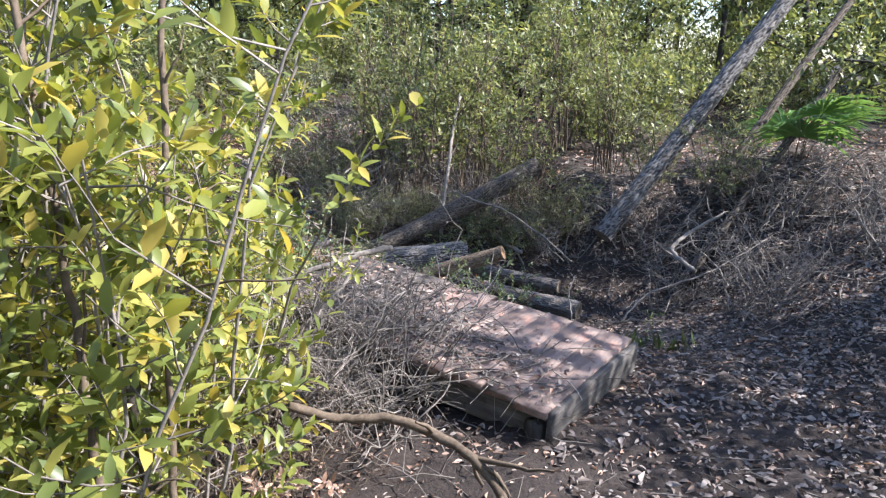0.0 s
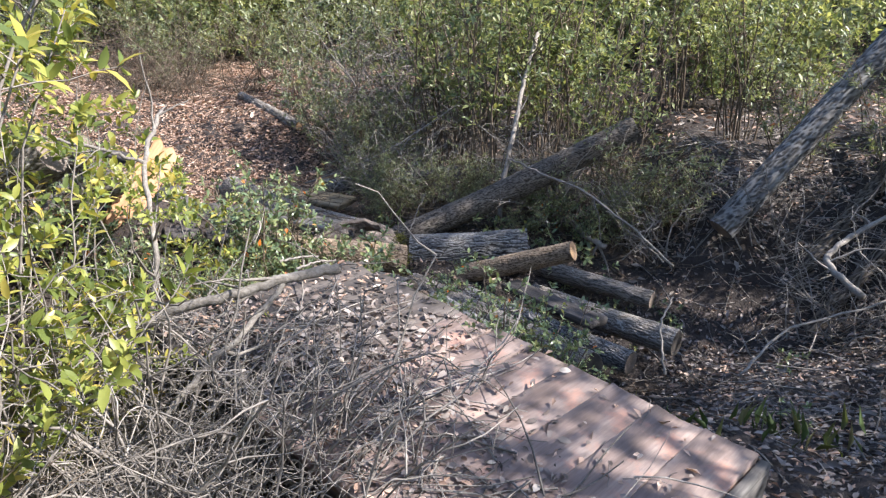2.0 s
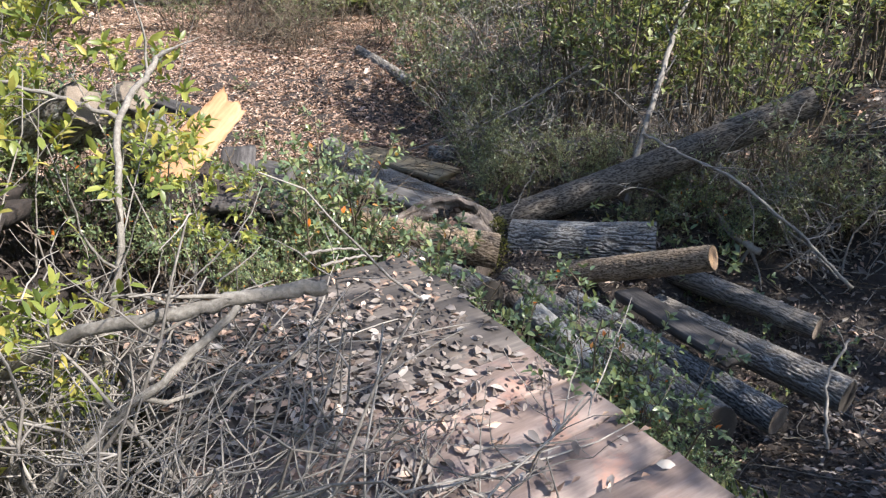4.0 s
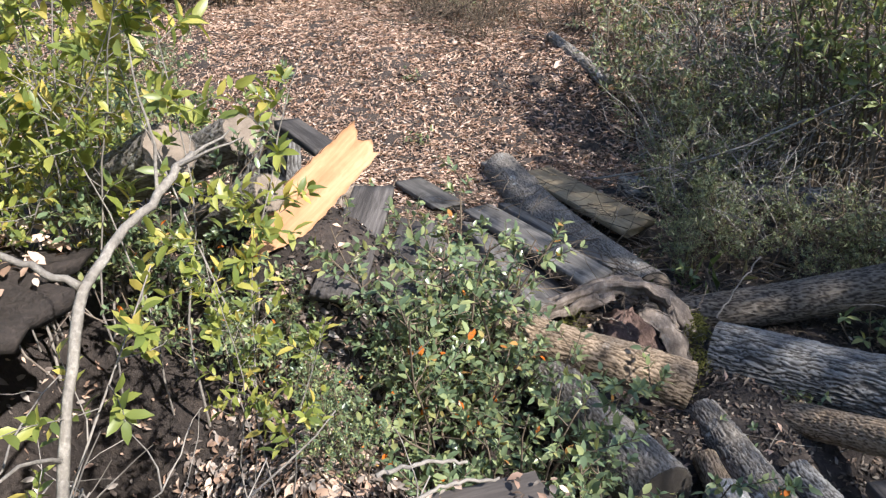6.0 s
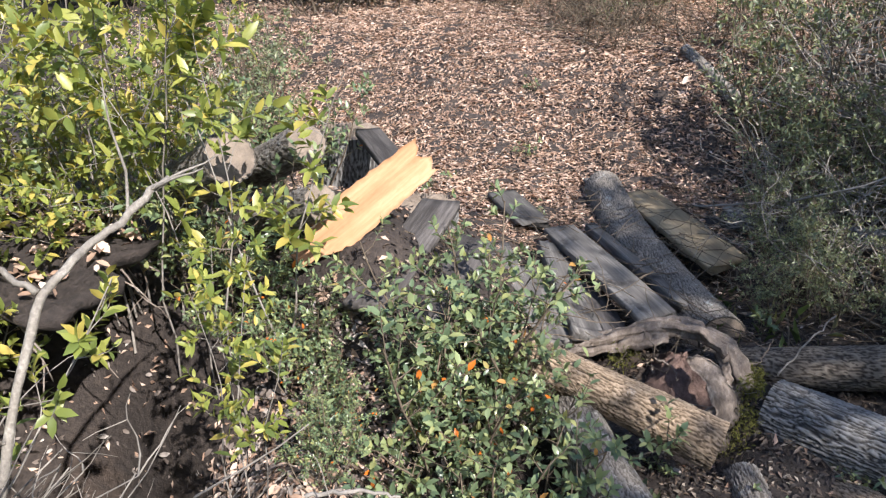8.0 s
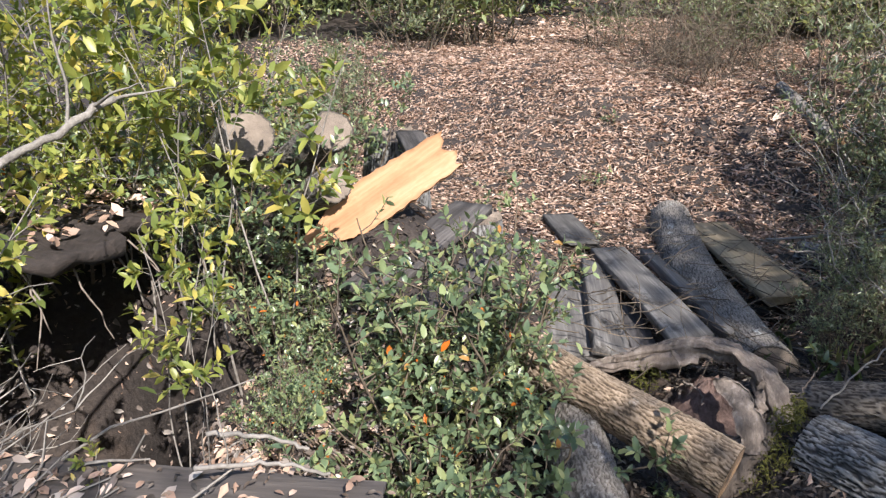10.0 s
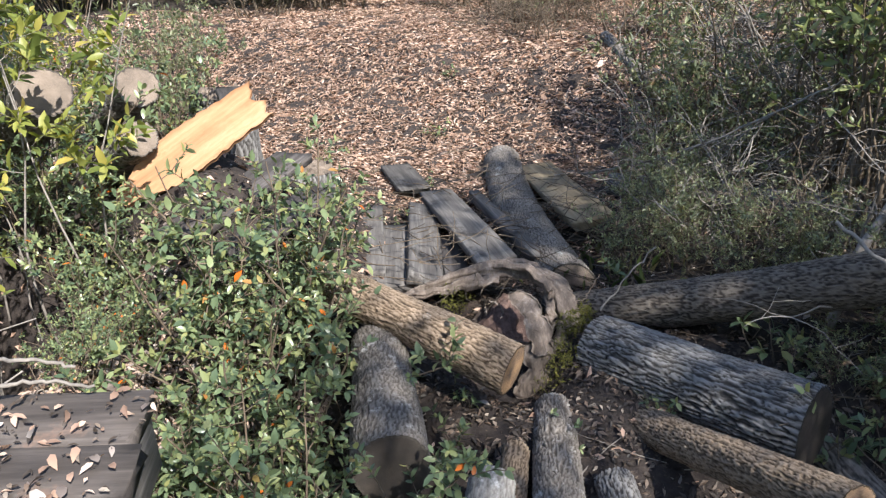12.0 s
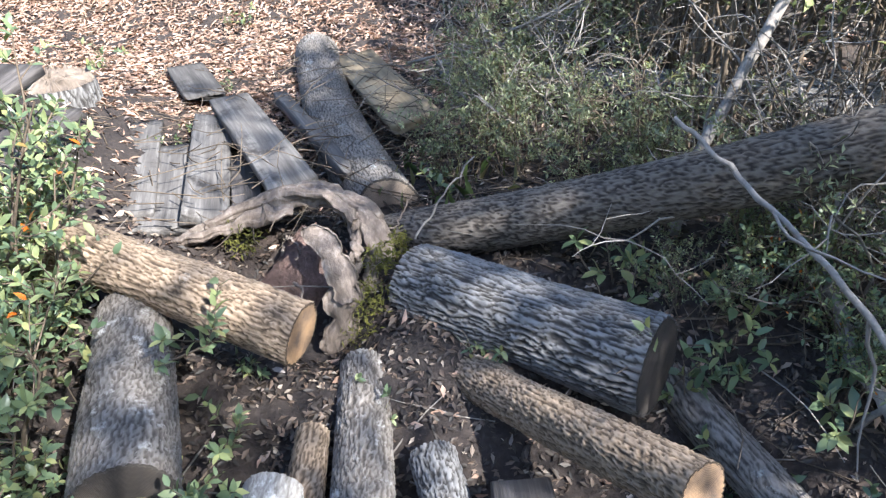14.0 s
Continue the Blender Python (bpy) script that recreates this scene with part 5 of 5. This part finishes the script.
def litter(name, n, box, size, mat, label, seed, density=None, ratio=0.42, fine=True, tilt=0.4, fade=1.0):
    rng = np.random.default_rng(seed)
    x, y = rng.uniform(box[0], box[1], n), rng.uniform(box[2], box[3], n)
    h, nr, on, u, v = on_top(x, y)
    soft = np.clip(np.minimum(np.minimum(x - box[0], box[1] - x), np.minimum(y - box[2], box[3] - y)) / fade, 0.02, 1) if fade else 1.0
    if density is not None or fade:
        keep = rng.uniform(size=n) < (density(x, y, on, u, v) if density is not None else 1.0) * soft
        x, y, h, nr = x[keep], y[keep], h[keep], nr[keep]
    m = len(x)
    a = rng.uniform(0, 6.28, m)
    d = np.stack([np.cos(a), np.sin(a), rng.normal(0.05, 0.25, m)], -1)
    d = d - nr * (d * nr).sum(1)[:, None] * 0.75
    nn = nr + rng.normal(0, tilt, (m, 3))
    b = Bunch()
    b.leaves(np.stack([x, y, h + rng.uniform(0.003, 0.018, m)], -1), d, nn, size * rng.uniform(0.5, 1.35, m), ratio, fine, 0.25)
    ob = new(name, b.mesh(name, mat))
    return tagged(ob, label, "leaf litter", kind="stuff")


def deck_cover(x, y, on, u, v):
    """Leaves gather on the deck's inner side and lie sparse along its open edge."""
    heap = np.exp(-((u - 1.35) / 0.5) ** 2) * (v < 0.7) + 0.75 * (v < 0.5) + 0.5 * np.exp(-((u - 0.75) / 0.3) ** 2) * (v < 0.8)
    return np.where(on, np.clip(0.06 + 0.8 * heap, 0, 1), np.where((y > 5.2) & (x < 1.1), 0.08, np.where((x < 0.5) & (y < 3.6), 0.25, 0.8)))


def path_cover(x, y, on, u, v):
    return np.where(-0.5 * x + 0.86 * y > 7.3, 1.0, 0.2) * np.clip((-1.1 - x) / 0.9, 0, 1)


litter("leaf_litter", 60000, (-16.0, 16.0, -10.0, 14.0), 0.07, LITTER_PALE, "greyish-brown fallen leaves over the woodland floor", 10, lambda x, y, on, u, v: 1.0 * ~on * ((x > 1.0) | (y < 4.5)) * ~((x > -2.5) & (x < 0.5) & (y > 1.2) & (y < 3.8)), fine=False, tilt=0.7, fade=4.0)
litter("leaf_litter", 34000, (-4.0, 6.0, -0.8, 9.0), 0.042, LITTER_PALE, "greyish-brown fallen leaves scattered over soil and deck", 1, deck_cover)
litter("leaf_litter", 120000, (-8.5, -0.8, 6.2, 14.0), 0.034, LITTER, "reddish-brown dry fallen leaves on the sunlit path", 2, path_cover, fine=False, tilt=0.75)
litter("leaf_straw", 60000, (-7.5, -0.8, 6.2, 13.0), 0.075, LITTER, "reddish-brown straw and leaf scraps on the sunlit path", 8, path_cover, ratio=0.1, fine=False, tilt=0.6)
litter("leaf_litter", 30000, (-4.0, 5.0, 2.0, 9.0), 0.042, LITTER, "brown fallen leaves in the ditch and under the brush", 3, lambda x, y, on, u, v: np.where(on, 0.12, np.where((y > 5.3) & (x < 1.2), 0.12, np.where(y < 3.6, 0.45, 0.8))), fine=False, tilt=0.7)
litter("leaf_litter", 14000, (-12.0, 9.0, 9.0, 22.0), 0.1, LITTER, "brown fallen leaves on the woodland floor", 4, fine=False)
litter("leaf_litter", 9000, (-1.6, 1.0, 3.2, 5.8), 0.044, LITTER_PALE, "bleached leaves heaped on the deck", 5, tilt=0.95, density=lambda x, y, on, u, v: on * np.clip(np.exp(-((u - 1.4) / 0.35) ** 2) * np.exp(-((v - 0.6) / 0.35) ** 2) * 1.2 + 0.25 * (v < 0.5), 0, 1))
litter("leaf_litter", 9000, (-1.8, 0.6, 3.2, 5.8), 0.02, LITTER_DARK, "crumbled dark leaf bits over the deck boards", 16, lambda x, y, on, u, v: on * np.clip(0.75 * (v < 0.6) + 0.6 * (u > 1.5) + 0.12, 0, 1))
litter("leaf_litter", 5000, (-1.8, 0.6, 3.2, 5.8), 0.036, LITTER, "brown leaves and dirt over the deck's inner side", 6, lambda x, y, on, u, v: on * (0.85 * (v < 0.45) + 0.5 * (u > 1.7)))
litter("leaf_litter", 14000, (0.9, 5.0, 1.5, 7.2), 0.042, LITTER_PALE, "pale grey fallen leaves on dark mud", 9, lambda x, y, on, u, v: 1.0 * ~on, tilt=0.7)
litter("leaf_crumbs", 40000, (-2.2, 1.8, 5.2, 8.2), 0.03, LITTER_DARK, "dark crumbs of leaf and bark between the logs", 7, lambda x, y, on, u, v: 1.0 * ~on, fine=False)


litter("leaf_litter", 5000, (-2.1, -0.6, 4.6, 5.9), 0.045, LITTER_PALE, "grey-brown leaves strewn over the bank behind the deck", 12, lambda x, y, on, u, v: 0.8 * ~on, tilt=0.7, fade=0.2)
litter("leaf_litter", 4000, (-2.1, -0.6, 4.6, 5.9), 0.045, LITTER, "reddish-brown leaves strewn over the bank behind the deck", 13, lambda x, y, on, u, v: 0.8 * ~on, tilt=0.7, fade=0.2)


def twig_litter(n, box, seed, length, r, mat, label, density=None):
    rng = np.random.default_rng(seed)
    x, y = rng.uniform(box[0], box[1], n), rng.uniform(box[2], box[3], n)
    h, nr, on, u, v = on_top(x, y)
    keep = rng.uniform(size=n) < (density(x, y, on, u, v) if density else 1.0)
    b = Bunch()
    for px, py, pz in zip(x[keep], y[keep], h[keep]):
        a, ln = rng.uniform(0, 6.28), length * rng.uniform(0.3, 1.3)
        p = wander((px, py, pz + 0.012), (math.cos(a), math.sin(a), rng.normal(0.02, 0.12)), ln, 4, 0.13, rng)
        lo = on_top(p[:, 0], p[:, 1])[0] + 0.008
        p[:, 2] = np.maximum(p[:, 2], lo)
        rr = r * rng.uniform(0.5, 1.4)
        b.tube(p, rr, rr * 0.5, 3)
    ob = new("fallen_twigs", b.mesh("fallen_twigs", mat))
    return tagged(ob, label, "twigs", kind="stuff")


twig_litter(900, (-1.5, 4.5, 2.0, 8.5), 21, 0.3, 0.0035, TWIG_GREY, "pale fallen twigs on dark soil", lambda x, y, on, u, v: np.where(on, 0.5 * (v < 0.8), 0.8))
twig_litter(700, (1.2, 5.0, 5.0, 9.5), 22, 0.6, 0.0045, TWIG_GREY, "long pale sticks and twigs heaped on the bank")
twig_litter(700, (-2.2, 1.5, 7.3, 10.0), 23, 0.5, 0.004, TWIG_BROWN, "brown twigs lying in the undergrowth")
twig_litter(500, (-6.0, -1.5, 6.5, 12.0), 24, 0.3, 0.004, TWIG_BROWN, "brown twigs lying on the leafy path")
twig_litter(500, (-1.6, 0.6, 2.6, 4.8), 25, 0.5, 0.004, TWIG_GREY, "pale dead twigs lying against the deck", lambda x, y, on, u, v: 1.0 * (v < 0.5) * (v > -0.1))


def grass(n, spots, seed):
    rng = np.random.default_rng(seed)
    b = Bunch()
    for cx, cy, rr in spots:
        x, y = cx + rng.normal(0, rr, n), cy + rng.normal(0, rr, n)
        d = np.stack([rng.normal(0, 0.45, n), rng.normal(0, 0.45, n), np.ones(n)], -1)
        b.leaves(np.stack([x, y, ground_z(x, y)], -1), d, rng.normal(size=(n, 3)), rng.uniform(0.05, 0.16, n), 0.022, False, 0.3)
    return tagged(new("grass", b.mesh("grass", GRASS)), "thin grass blades tufted by the deck", "grass", kind="stuff")


grass(45, [(0.75, 5.05, 0.12), (0.5, 5.25, 0.12), (0.95, 4.75, 0.1), (0.2, 5.45, 0.1), (1.55, 5.0, 0.12), (-1.0, 7.6, 0.2)], 31)

def board_scraps():
    """Twigs and straw caught on the boards of the far bank."""
    rng = np.random.default_rng(26)
    b = Bunch()
    for _ in range(170):
        x, y = rng.uniform(-2.5, -1.0), rng.uniform(6.6, 8.2)
        a = rng.uniform(0, 6.28)
        b.tube(wander((x, y, rng.uniform(0.0, 0.07)), (math.cos(a), math.sin(a), rng.normal(0, 0.08)), rng.uniform(0.1, 0.45), 4, 0.15, rng), 0.003, 0.0015, 3)
    return tagged(new("fallen_twigs", b.mesh("fallen_twigs", TWIG_BROWN)), "thin twigs and straw lying over old boards", "twigs", kind="stuff")


board_scraps()

# still dark water at the bottom of the ditch
_w = bmesh.new()
bmesh.ops.create_grid(_w, x_segments=8, y_segments=8, size=1.0)
_wm = bpy.data.meshes.new("water")
_w.to_mesh(_wm)
_wm.materials.append(WATER)
water = tagged(new("water", _wm), "small dark pool of still water in the ditch", "water", kind="structure")
water.matrix_basis = pose(-2.25, 4.72, -1.1, 0, 0, 30) @ Matrix.Diagonal((0.7, 0.5, 1, 1))
